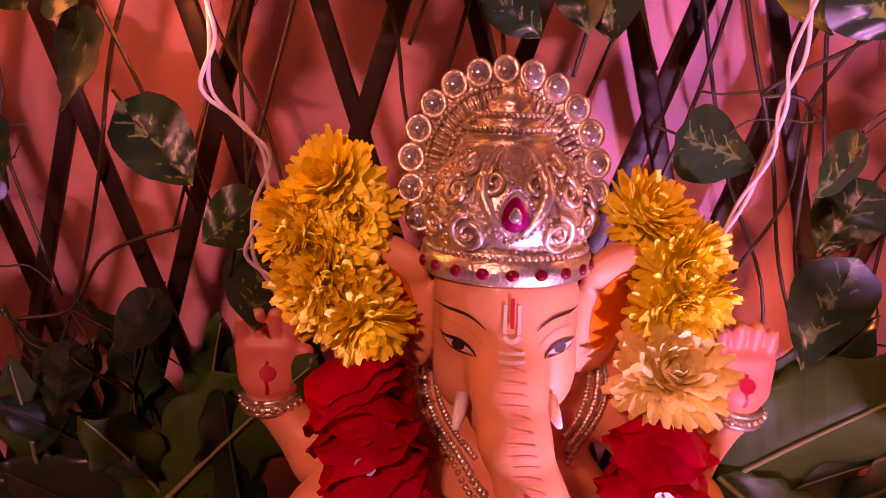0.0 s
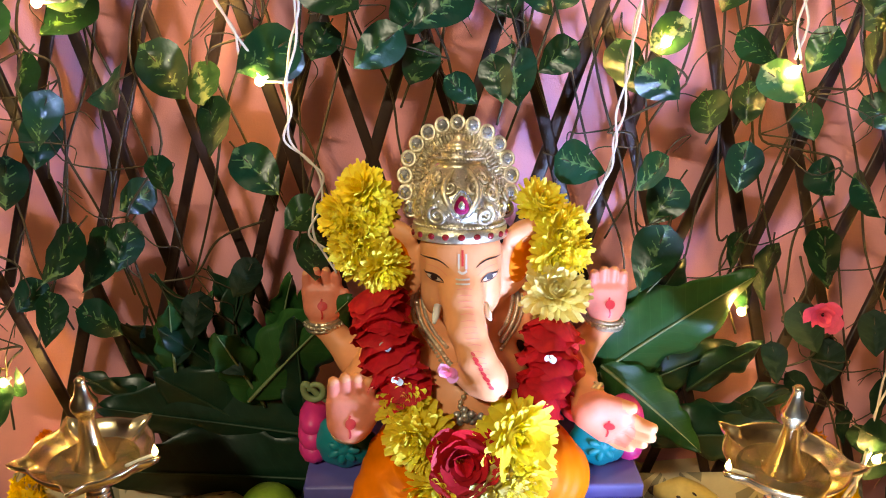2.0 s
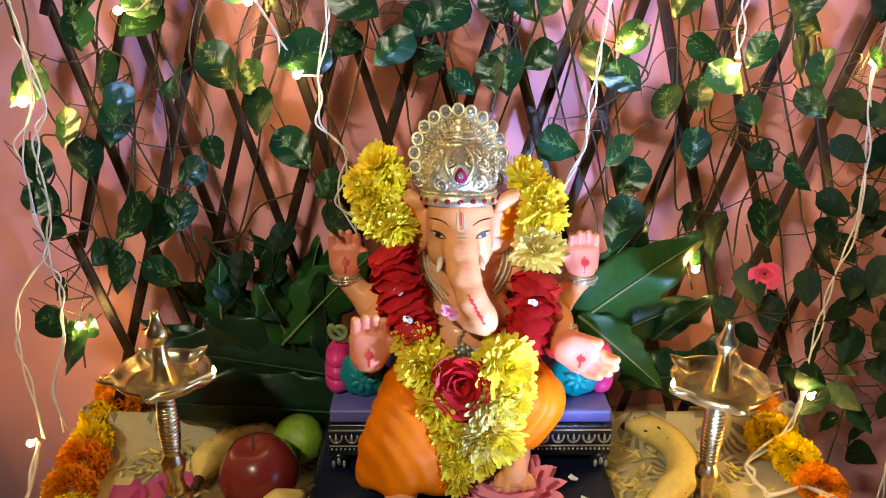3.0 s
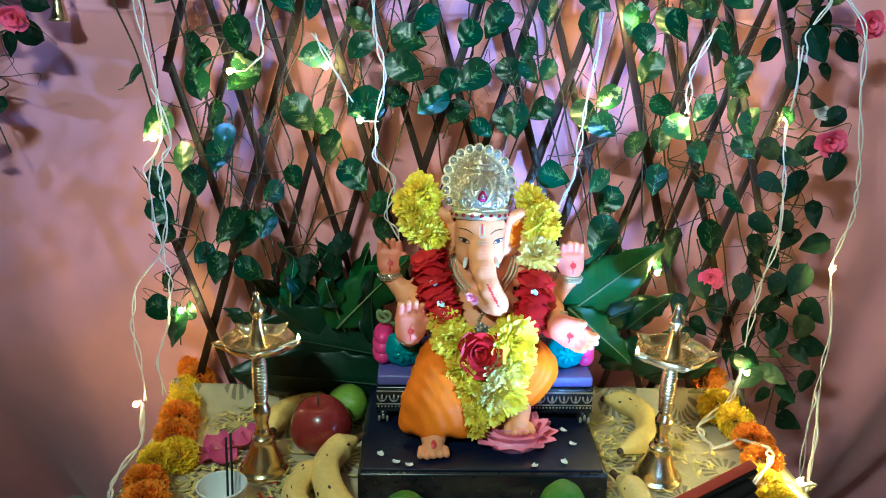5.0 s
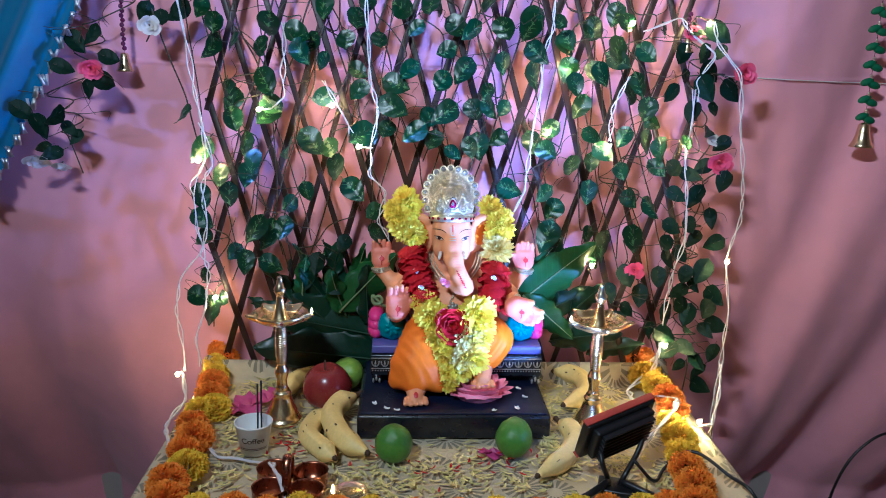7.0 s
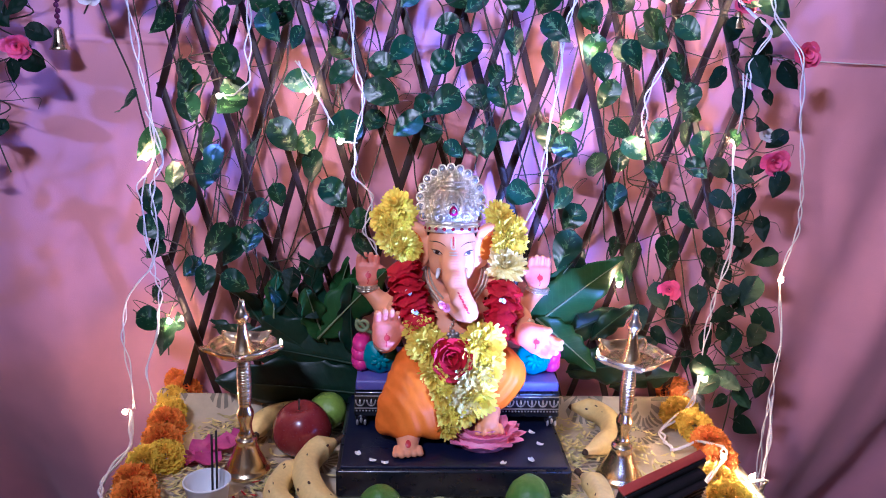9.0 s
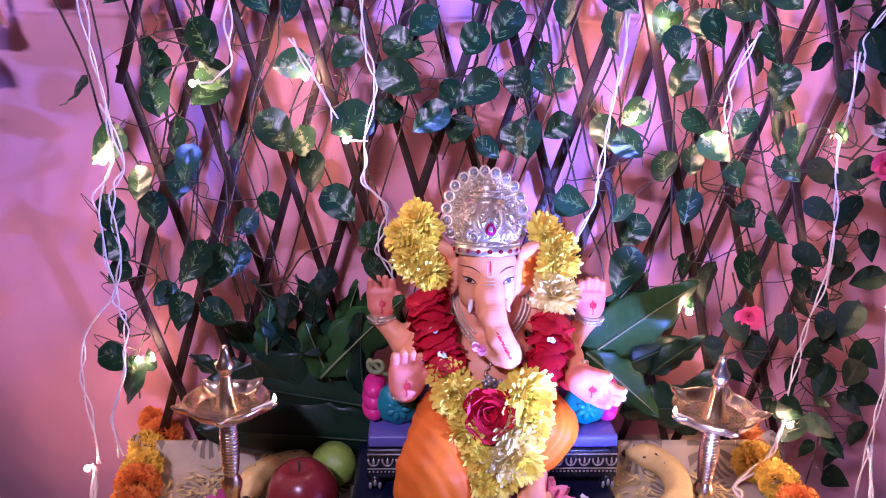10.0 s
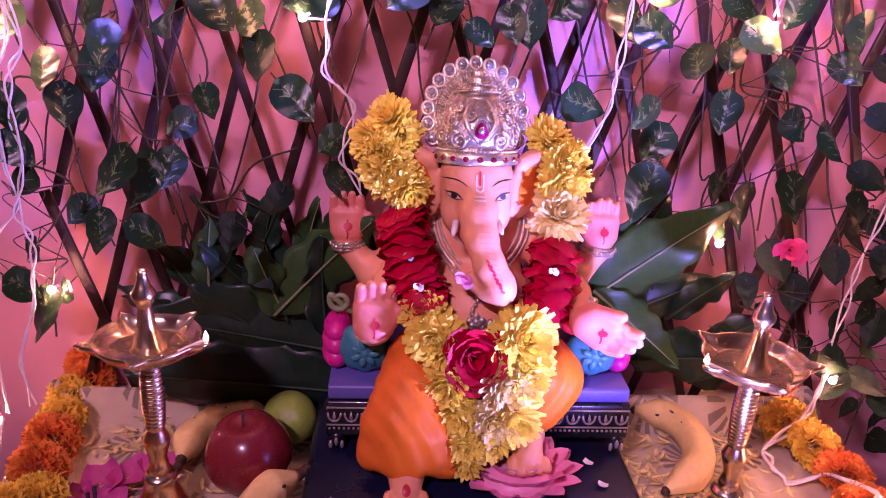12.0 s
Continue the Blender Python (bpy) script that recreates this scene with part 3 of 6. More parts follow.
def vine(seed, spots, pale=(), top=0.84, y=0.432, meshes=LEAVES, label="artificial pothos vine with variegated leaves, twined on the trellis"):
    """One hanging vine: a thin stem that wanders past its leaves, curling tendrils, and a leaf at each (x, z). pale:
    leaves beside a bulb, its light painted in as paler colour.
    """
    rnd = random.Random(seed)
    xs = sum(s[0] for s in spots) / len(spots)
    order = sorted(spots, key=lambda s: -s[1])
    root = thing("vine", (xs, y, top), label, "vine", "vines on the trellis")
    stem = [Vector((order[0][0] + rnd.uniform(-.02, .02), y + 0.012, top))]
    for x, z in order:
        stem.append(Vector((x * 0.65 + xs * 0.35 + rnd.uniform(-.012, .012), y + rnd.uniform(0.0, 0.02), z + 0.03)))
    stem.append(stem[-1] + Vector((rnd.uniform(-.03, .03), 0.0, -0.07)))
    tube("stem", stem, 0.0013, M_VINE, root, 5, 6)
    if meshes is LEAVES and y < 0.45:
        for way in (-1, 1):
            z, x0, run = top - rnd.uniform(0, .06), xs + rnd.uniform(-.05, .05), []
            end, n = rnd.uniform(.12, .34), 9
            for j in range(n + 1):
                zz = z + (end - z) * j / n
                run.append(Vector((x0 + rnd.uniform(-.007, .007) + way * 0.3 * (zz - .50), 0.466 + 0.007 * math.sin(j * 2.1), zz)))
            tube("runner", run, [0.0019 - 0.0008 * j / n for j in range(n + 1)], M_VINE, root, 5, 4)
    for k in range(len(spots) + 1):
        p = stem[rnd.randrange(len(stem) - 1)]
        a = rnd.uniform(0, 6.28)
        ln = rnd.uniform(0.03, 0.08)
        q = p + Vector((math.cos(a) * ln, -0.012, math.sin(a) * ln * 0.8))
        mid = (p + q) / 2 + Vector((rnd.uniform(-.015, .015), -0.014, rnd.uniform(-.015, .015)))
        tube("tendril", [p, mid, q, q + Vector((rnd.uniform(-.02, .02), 0.005, -0.018))], [0.0009, 0.0007, 0.0006, 0.0004], M_VINE, root, 4, 5)
    for i, (x, z) in enumerate(spots):
        me = rnd.choice(BULBLIT if i in pale else meshes)
        s = rnd.uniform(0.64, 0.94) * (0.82 if meshes is DARK else 1.0)
        turn = Euler((rnd.uniform(-.6, .3), rnd.choice((-1, 1)) * rnd.uniform(.05, 1.25), rnd.uniform(-.75, .75)))
        stalk = turn.to_matrix() @ Vector((0, 0, 0.026 * s))
        m = Matrix.LocRotScale(Vector((x, y - 0.012 + rnd.uniform(-.014, .010), z)) + stalk - Vector((xs, y, top)), turn, (s, s, s))
        part("leaf", me, M_LEAF, root, at=m)


vine(1, [(-.455, .528), (-.431, .466), (-.396, .415), (-.431, .375), (-.441, .296), (-.381, .268), (-.430, .220), (-.417, .156), (-.385, .378), (-.431, .334), (-.405, .175), (-.44, .18)], pale=(1,))
vine(2, [(-.378, .569), (-.368, .522), (-.304, .590), (-.291, .548), (-.338, .446), (-.351, .475), (-.334, .315), (-.352, .253), (-.36, .66), (-.40, .69)], pale=(3,))
vine(3, [(-.244, .682), (-.210, .568), (-.204, .629), (-.265, .471), (-.233, .388), (-.302, .253), (-.285, .316), (-.241, .646), (-.30, .69)], pale=(1,))
vine(4, [(-.141, .579), (-.192, .472), (-.178, .438), (-.145, .394), (-.139, .498), (-.161, .666), (-.20, .72)], pale=(1,))
vine(5, [(-.100, .668), (-.067, .594), (-.071, .552), (-.090, .506), (-.042, .504), (-.115, .354), (-.142, .703), (-.05, .62)])
vine(6, [(-.039, .692), (.014, .656), (.010, .596), (.021, .544), (-.013, .529), (.042, .466), (-.01, .73)])
vine(7, [(.063, .689), (.127, .691), (.097, .583), (.110, .550), (.115, .497), (.071, .477), (.10, .74)])
vine(8, [(.186, .656), (.181, .613), (.213, .518), (.220, .474), (.267, .445), (.149, .403), (.210, .394), (.224, .311), (.17, .70)], pale=(2,))
vine(9, [(.249, .675), (.246, .624), (.262, .601), (.226, .711), (.274, .558), (.301, .312), (.328, .296), (.326, .259), (.29, .70)], pale=(1,))
vine(10, [(.303, .505), (.358, .501), (.325, .476), (.296, .395), (.389, .381), (.395, .302), (.431, .366), (.33, .66), (.31, .62)], pale=(2,))
vine(11, [(.351, .710), (.341, .645), (.385, .599), (.399, .551), (.399, .497), (.436, .478), (.394, .660), (.42, .70)])
FILL = random.Random(77)
TAKEN = [(-.40, .45), (-.20, .55), (.0, .60), (.2, .6), (.36, .5)]
for number in range(9):
    left = -.43 + .098 * number
    spots = []
    for tries in range(60):
        x, z = left + FILL.uniform(0, .098), FILL.uniform(.26, .74)
        near_idol = abs(x - .04) < .13 and z < .46
        if not near_idol and all((x - a) ** 2 + (z - b) ** 2 > .05 ** 2 for a, b in TAKEN):
            spots.append((x, z))
            TAKEN.append((x, z))
        if len(spots) == 4:
            break
    vine(30 + number, spots, y=0.455, label="artificial pothos vine with small dark leaves woven behind the slats")
RLABEL = "artificial rose garland with dark green leaves hanging down the trellis edge"
vine(12, [(.469, .498), (.483, .557), (.513, .558), (.491, .662), (.477, .699), (.548, .597), (.540, .499), (.514, .454), (.548, .429), (.500, .398), (.535, .357), (.51, .52), (.53, .66), (.46, .62), (.50, .60), (.45, .66), (.52, .70), (.49, .44), (.46, .45), (.47, .40), (.51, .63), (.44, .59)], meshes=DARK, pale=(0,), label=RLABEL, y=0.415)
vine(13, [(.470, .335), (.509, .314), (.552, .304), (.496, .239), (.461, .271), (.519, .218), (.545, .174), (.507, .129), (.566, .083), (.538, .037), (.443, .239), (.50, .18), (.47, .16), (.55, .13), (.52, .09), (.53, .25), (.48, .21), (.56, .20), (.49, .28), (.47, .12), (.54, .06), (.50, .05), (.57, .14), (.48, .08), (.51, .16), (.55, .01), (.50, .34), (.45, .30)], meshes=DARK, top=0.40, label=RLABEL, y=0.42)
vine(14, [(-.62, .665), (-.60, .63), (-.66, .655), (-.68, .61), (-.61, .585), (-.64, .57), (-.70, .52), (-.68, .495), (-.73, .50), (-.74, .46), (-.67, .48), (-.72, .45), (-.76, .53), (-.50, .70), (-.53, .71), (-.47, .715)], meshes=DARK, top=0.76, y=0.47,
     label="artificial leaf garland with pale blossoms beside the blue curtain")
vine(15, [(-.17, .29), (-.22, .25), (-.19, .20), (-.24, .21), (-.27, .24)], meshes=DARK, top=0.34, y=0.44)
vine(16, [(.36, .20), (.40, .16), (.44, .12), (.39, .23), (.42, .19), (.47, .10), (.35, .14)], meshes=DARK, top=0.30, y=0.44)


# ---------------------------------------------------------------- broad leaves behind the idol
def broad_leaf(at, length, width, rx, ry, rz, mat, label, bend=0.5, wave=0.06, seed=0):
    """A long leathery leaf standing on its stalk end, with a raised midrib."""
    root = thing("broad_leaf", pose(*at, rx, ry, rz), label, "leaf", "broad leaves round the idol")

    def mid(w):
        return Vector((0, -bend * length * w * w * 0.5, length * w))

    def pt(u, w):
        s = 2 * u - 1
        half = width * 0.5 * math.sin(math.pi * (0.03 + 0.97 * w) ** 0.8) ** 0.75 if w < 0.99 else 0.0
        half *= 1 - 0.16 * abs(math.sin(w * (13 + seed % 5) + seed + (1.1 if s > 0 else 0))) ** 3 * abs(s)
        p = mid(w)
        x = half * s
        return (x, p.y + 0.28 * abs(x) + wave * width * math.sin(w * 13 + seed + (2 if s > 0 else 0)) * abs(s) ** 2, p.z + 0.04 * length * abs(s))
    v, f = sheet(10, 40, pt)
    ob = part("blade", data_mesh("blade", v, f, mat), mat, root)
    sol = ob.modifiers.new("thick", "SOLIDIFY")
    sol.thickness = 0.0006
    tv, tf = tube_data([mid(w / 10) + Vector((0, -0.0012, 0)) for w in range(11)], [0.0022 - 0.0018 * w / 10 for w in range(11)], 5)
    rib = M_RIB if mat is M_BIGLEAF else M_DARKRIB
    part("midrib", data_mesh("midrib", tv, tf, rib), rib, root)


MANGO, DARKLEAF = "glossy green mango leaf with a pale midrib", "dark green broad leaf lying behind the oil lamp"
BUNCH = "dark glossy wavy-edged leaf in the bunch behind the idol"
broad_leaf((-.178, .432, .150), .165, .080, 4, 41, 4, M_BIGLEAF, MANGO, 0.25, seed=1)
broad_leaf((-.125, .455, .190), .105, .040, 5, 14, 0, M_BIGLEAF, BUNCH, 0.3, 0.16, seed=2)
broad_leaf((-.10, .448, .095), .23, .110, 4, -77, 0, M_BIGDARK, DARKLEAF, 0.05, seed=5)
broad_leaf((-.08, .440, .045), .26, .110, 4, -82, 0, M_BIGDARK, DARKLEAF, 0.08, seed=6)
broad_leaf((-.14, .452, .070), .17, .100, 2, -48, 0, M_BIGDARK, DARKLEAF, 0.25, seed=13)
for k, (x, z, ln, wd, lean) in enumerate((
        (-.150, .185, .105, .034, 4), (-.175, .180, .115, .036, -12), (-.200, .175, .120, .038, 8), (-.225, .170, .115, .036, -20), (-.252, .165, .110, .036, -2),
        (-.270, .150, .105, .036, -34), (-.190, .150, .120, .042, -40), (-.215, .140, .125, .042, -58), (-.165, .135, .130, .046, -24), (-.240, .120, .115, .044, -70),
        (-.135, .165, .100, .034, 24), (-.205, .205, .085, .030, 30), (-.245, .195, .080, .030, 22), (-.285, .115, .090, .036, -52), (-.120, .120, .130, .050, -6))):
    broad_leaf((x, .468 - .007 * (k % 5), z), ln, wd, 8 - 5 * (k % 4), lean, 26 * (-1) ** k, M_BIGDARK if k % 4 else M_BIGLEAF, BUNCH, 0.45, 0.17, seed=20 + k)
broad_leaf((.160, .445, .150), .220, .088, 5, 45, -6, M_BIGLEAF, MANGO, 0.22, 0.10, seed=7)
broad_leaf((.165, .462, .160), .150, .040, 4, 30, 0, M_BIGLEAF, MANGO, 0.3, seed=8)
broad_leaf((.185, .43, .19), .125, .058, 10, 128, 0, M_BIGLEAF, MANGO, 0.3, seed=9)
for k, (x, z, ln, wd, lean) in enumerate(((.20, .12, .15, .06, 60), (.25, .08, .15, .07, 72), (.30, .07, .13, .05, 50), (.22, .20, .12, .05, 20), (.33, .05, .12, .05, 78), (.29, .14, .10, .04, 40))):
    broad_leaf((x, .470 - .005 * (k % 4), z), ln, wd, 6, lean, 14 * (-1) ** k, M_BIGDARK, BUNCH, 0.35, 0.15, seed=40 + k)


# ---------------------------------------------------------------- roses and buds on the garlands
def cupped(v, f, c, r, n, turns, rnd, face=Vector((0, -1, 0)), ragged=0.12):
    """Adds a rose of n cupped petals, open to face, to the lists v and f."""
    q = face.normalized().to_track_quat("Z", "Y").to_matrix()
    for i in range(n):
        t = (i + 0.5) / n
        a = turns * 2 * math.pi * t + rnd.uniform(-.2, .2)
        rad, tilt = r * (0.12 + 0.75 * t), 0.15 + 1.05 * t
        wid, hgt = r * (0.45 + 0.55 * t), r * (0.75 + 0.25 * t)
        o = len(v)
        for j in range(5):
            for k in range(5):
                s, w = (k - 2) / 2, j / 4
                pw = wid * (0.35 + 0.65 * math.sin(math.pi * (0.15 + 0.6 * w)))
                x = pw * s * (1 - 0.25 * s * s)
                out = rad * 0.35 + math.sin(tilt) * hgt * w + 0.25 * rad * w * w - 0.25 * pw * s * s + rnd.uniform(-ragged, ragged) * r * 0.15 * w
                up = math.cos(tilt) * hgt * w * (1 - 0.15 * s * s) + rnd.uniform(-ragged, ragged) * r * 0.2 * w
                p = Vector((out * math.cos(a) - x * math.sin(a), out * math.sin(a) + x * math.cos(a), up - 0.2 * r))
                v.append(c + q @ p)
        f += [(o + j * 5 + k, o + j * 5 + k + 1, o + j * 5 + k + 6, o + j * 5 + k + 5) for j in range(4) for k in range(4)]


def rose(at, r, mat, label, face=(0, -1, 0.1), seed=0):
    v, f = [], []
    cupped(v, f, Vector((0, 0, 0)), r, 13, 5.1, random.Random(seed), Vector(face))
    root = thing("rose", at, label, "flower", "roses on the garlands")
    for i in range(13):
        part("petal", data_mesh("petal", v[25 * i:25 * i + 25], f[:16], mat), mat, root)
    back = -Vector(face).normalized()
    tube("stalk", [Vector(at) + back * r * 0.2, Vector(at) + back * 0.02 + Vector((0, 0, -.012)), Vector(at) + back * 0.03 + Vector((-.01, 0, -.03))], 0.0015, M_VINE, root, 5, 5)


PINK = "small pink cloth rose on the leaf garland"
rose((.572, .405, .630), .018, M_PINKROSE, PINK, (.2, -1, .1), 1)
rose((.540, .395, .466), .019, M_PINKROSE, PINK, (0, -1, -.2), 2)
rose((.404, .425, .246), .015, M_PINKROSE, PINK, (-.3, -1, .1), 3)
rose((.470, .41, .700), .013, M_PINKROSE, PINK, (0, -1, .3), 4)
rose((-.635, .46, .610), .017, M_PINKROSE, PINK, (.3, -1, -.3), 5)
rose((-.520, .45, .690), .016, M_WHITEROSE, "small white cloth rose on the leaf garland", (.2, -1, 0), 6)
rose((.550, .40, .447), .011, M_WHITEROSE, "pale rosebud on the leaf garland", (.6, -.6, -.2), 7)
rose((.528, .41, .505), .011, M_WHITEROSE, "pale rosebud on the leaf garland", (.2, -.9, .5), 8)
rose((-.745, .45, .440), .019, M_WHITEROSE, "white cloth blossom hanging on the leaf garland", (.2, -.6, -.8), 9)
rose((-.700, .45, .430), .014, M_WHITEROSE, "white cloth blossom hanging on the leaf garland", (0, -.5, -.9), 10)


# ---------------------------------------------------------------- bells
def bell(at, h, n, bead_mat, label, leafy=False):
    root = thing("bell_hanging", at, label, "bell", "hanging bells")
    prof = [(0.0, h), (h * .14, h * .99), (h * .23, h * .9), (h * .26, h * .6), (h * .32, h * .35), (h * .42, h * .12), (h * .50, 0), (h * .48, -h * .02), (h * .40, h * .1), (h * .26, h * .5), (0.0, h * .8)]
    part("bell", lathe(prof, 24), M_BRASS, root)
    z = h + 0.004
    for i in range(n):
        bm = bmesh.new()
        if leafy:
            for s in (-1, 1):
                ball(bm, 0.012, Matrix.LocRotScale((s * 0.007, 0, z + 0.005 - 0.003 * s), Euler((0.2 * s, 0.35 * s, 0)), (1.2, .45, .62)), 10, 6)
        else:
            ball(bm, 0.0046, Matrix.Translation((0.001 * (-1) ** i, 0, z + .004)), 8, 6)
        part("bead", bm, bead_mat, root)
        if leafy:
            bm = bmesh.new()
            for k in range(2):
                ball(bm, 0.0028, Matrix.Translation((0, 0, z + 0.015 + 0.005 * k)), 8, 6)
            part("spacer", bm, M_GOLD, root)
            z += 0.034
        else:
            z += 0.0085
    tube("thread", [Vector(at) + Vector((0, 0, h * .9)), Vector(at) + Vector((0, 0, z / 2)), Vector(at) + Vector((0, 0, z + .25))], 0.0006, M_STICK, root, 4, 3)


bell((-.585, .50, .605), .034, 12, M_BEAD, "small brass bell hanging on a string of dark beads")
bell((.462, .41, .665), .026, 5, M_BEAD, "small brass bell hanging among the rose garland")
bell((.868, .50, .490), .048, 8, M_GREENBEAD, "golden bell hanging on a string of green felt leaves", True)


# ---------------------------------------------------------------- string lights
def string_light(label, strands, bulbs, thick=0.0012):
    first = strands[0][0]
    root = thing("string_light", first, label, "string light", "warm string lights")
    rnd = random.Random(len(strands) * 7 + len(bulbs))
    for pts in strands:
        for k in range(2):
            fine = [q for a, b in zip(pts, pts[1:]) for q in (Vector(a), (Vector(a) + Vector(b)) / 2)] + [Vector(pts[-1])]
            wob = [p + Vector((rnd.uniform(-.0035, .0035) + 0.0022 * (-1) ** (k + i), rnd.uniform(-.003, .003), 0)) for i, p in enumerate(fine)]
            tube("wire", wob, thick, M_WIRE, root, 6, 6)
    for p in bulbs:
        bm = bmesh.new()
        ball(bm, 0.0041, Matrix.Translation(p), 12, 8)
        b = part("bulb", bm, M_LED, root, "lit warm white bulb", world_space=True)
        tube("socket", [Vector(p) + Vector((0.003, 0.002, 0.002)), Vector(p) + Vector((0.007, 0.004, 0.004))], 0.0018, M_WIRE, b, 6, 0)


def flat(y, *xz):
    return [Vector((x, y + 0.004 * math.sin(9 * x + 31 * z), z)) for x, z in xz]


SL = "white wire string light with small warm bulbs, hanging on the trellis"
string_light(SL, [flat(.412, (-.128, .86), (-.123, .721), (-.114, .603), (-.105, .546), (-.117, .479), (-.115, .429), (-.087, .395), (-.100, .339), (-.080, .300)),
                  flat(.415, (-.20, .60), (-.17, .545), (-.15, .50), (-.139, .480), (-.115, .478))],
             [Vector((-.139, .412, .480)), Vector((-.188, .425, .554))])
string_light(SL, [flat(.41, (.225, .86), (.215, .729), (.204, .674), (.196, .600), (.187, .532), (.181, .454), (.177, .403), (.15, .35))],
             [Vector((.213, .405, .515)), Vector((.245, .425, .629))])
string_light(SL, [flat(.40, (.478, .60), (.479, .483), (.480, .408), (.492, .319), (.472, .261), (.463, .195), (.461, .106)), flat(.41, (.36, .62), (.335, .56), (.331, .50)),
                  flat(.40, (.38, .70), (.44, .725), (.457, .708), (.511, .663), (.487, .615), (.486, .577))],
             [Vector((.474, .40, .498)), Vector((.467, .39, .100)), Vector((.329, .405, .491)), Vector((.360, .42, .715)), Vector((.495, .40, .716)), Vector((.316, .415, .256))])
string_light(SL, [flat(.385, (.50, .72), (.515, .68), (.555, .626), (.571, .530), (.588, .419), (.587, .357), (.574, .278), (.583, .174), (.583, .072), (.575, -.05), (.585, -.2))],
             [Vector((.571, .385, .276))])
string_light(SL, [flat(.41, (-.46, .75), (-.44, .62), (-.425, .53), (-.419, .454), (-.446, .405), (-.445, .355), (-.434, .283), (-.478, .220), (-.490, .156), (-.477, .079), (-.480, .030)),
                  flat(.405, (-.425, .52), (-.406, .445), (-.427, .405), (-.422, .335), (-.430, .273), (-.423, .231), (-.431, .167), (-.455, .101), (-.443, .046)),
                  flat(.41, (-.27, .70), (-.274, .618), (-.274, .571), (-.296, .547), (-.320, .545))],
             [Vector((-.434, .41, .449)), Vector((-.320, .41, .545)), Vector((-.491, .40, .030)), Vector((-.415, .415, .183))])

# ---------------------------------------------------------------- plinth and throne
def plinth():
    root = thing("plinth", (0.044, 0.335, 0.0), "low black and navy gloss painted wooden plinth on the tablecloth", "plinth")
    bm = bmesh.new()
    box(bm, (0.338, 0.300, 0.042), Matrix.Translation((-0.004, 0.008, 0.021)), 0.004)
    part("body", bm, M_BLACK, root)
    bm = bmesh.new()
    box(bm, (0.326, 0.288, 0.004), Matrix.Translation((-0.004, 0.008, 0.0435)), 0.0015)
    part("top_panel", bm, M_NAVY, root, "navy gloss top")
    rnd = random.Random(5)
    v, f = [], []
    for k in range(9):
        c = Vector((rnd.uniform(-.135, -.095), rnd.uniform(-.10, -.04), 0.0455))
        o = len(v)
        for i in range(9):
            a = i * 0.6 + k
            v += [c + Vector((math.cos(a), math.sin(a), 0)) * (0.004 + 0.0012 * i), c + Vector((math.cos(a) * 0.9, math.sin(a) * 0.9, 0.002)) * (0.006 + 0.0012 * i)]
        f += [(o + 2 * i, o + 2 * i + 1, o + 2 * i + 3, o + 2 * i + 2) for i in range(8)]
    part("ornament", data_mesh("ornament", v, f, M_BLACK), M_BLACK, root, "black curled relief")


plinth()


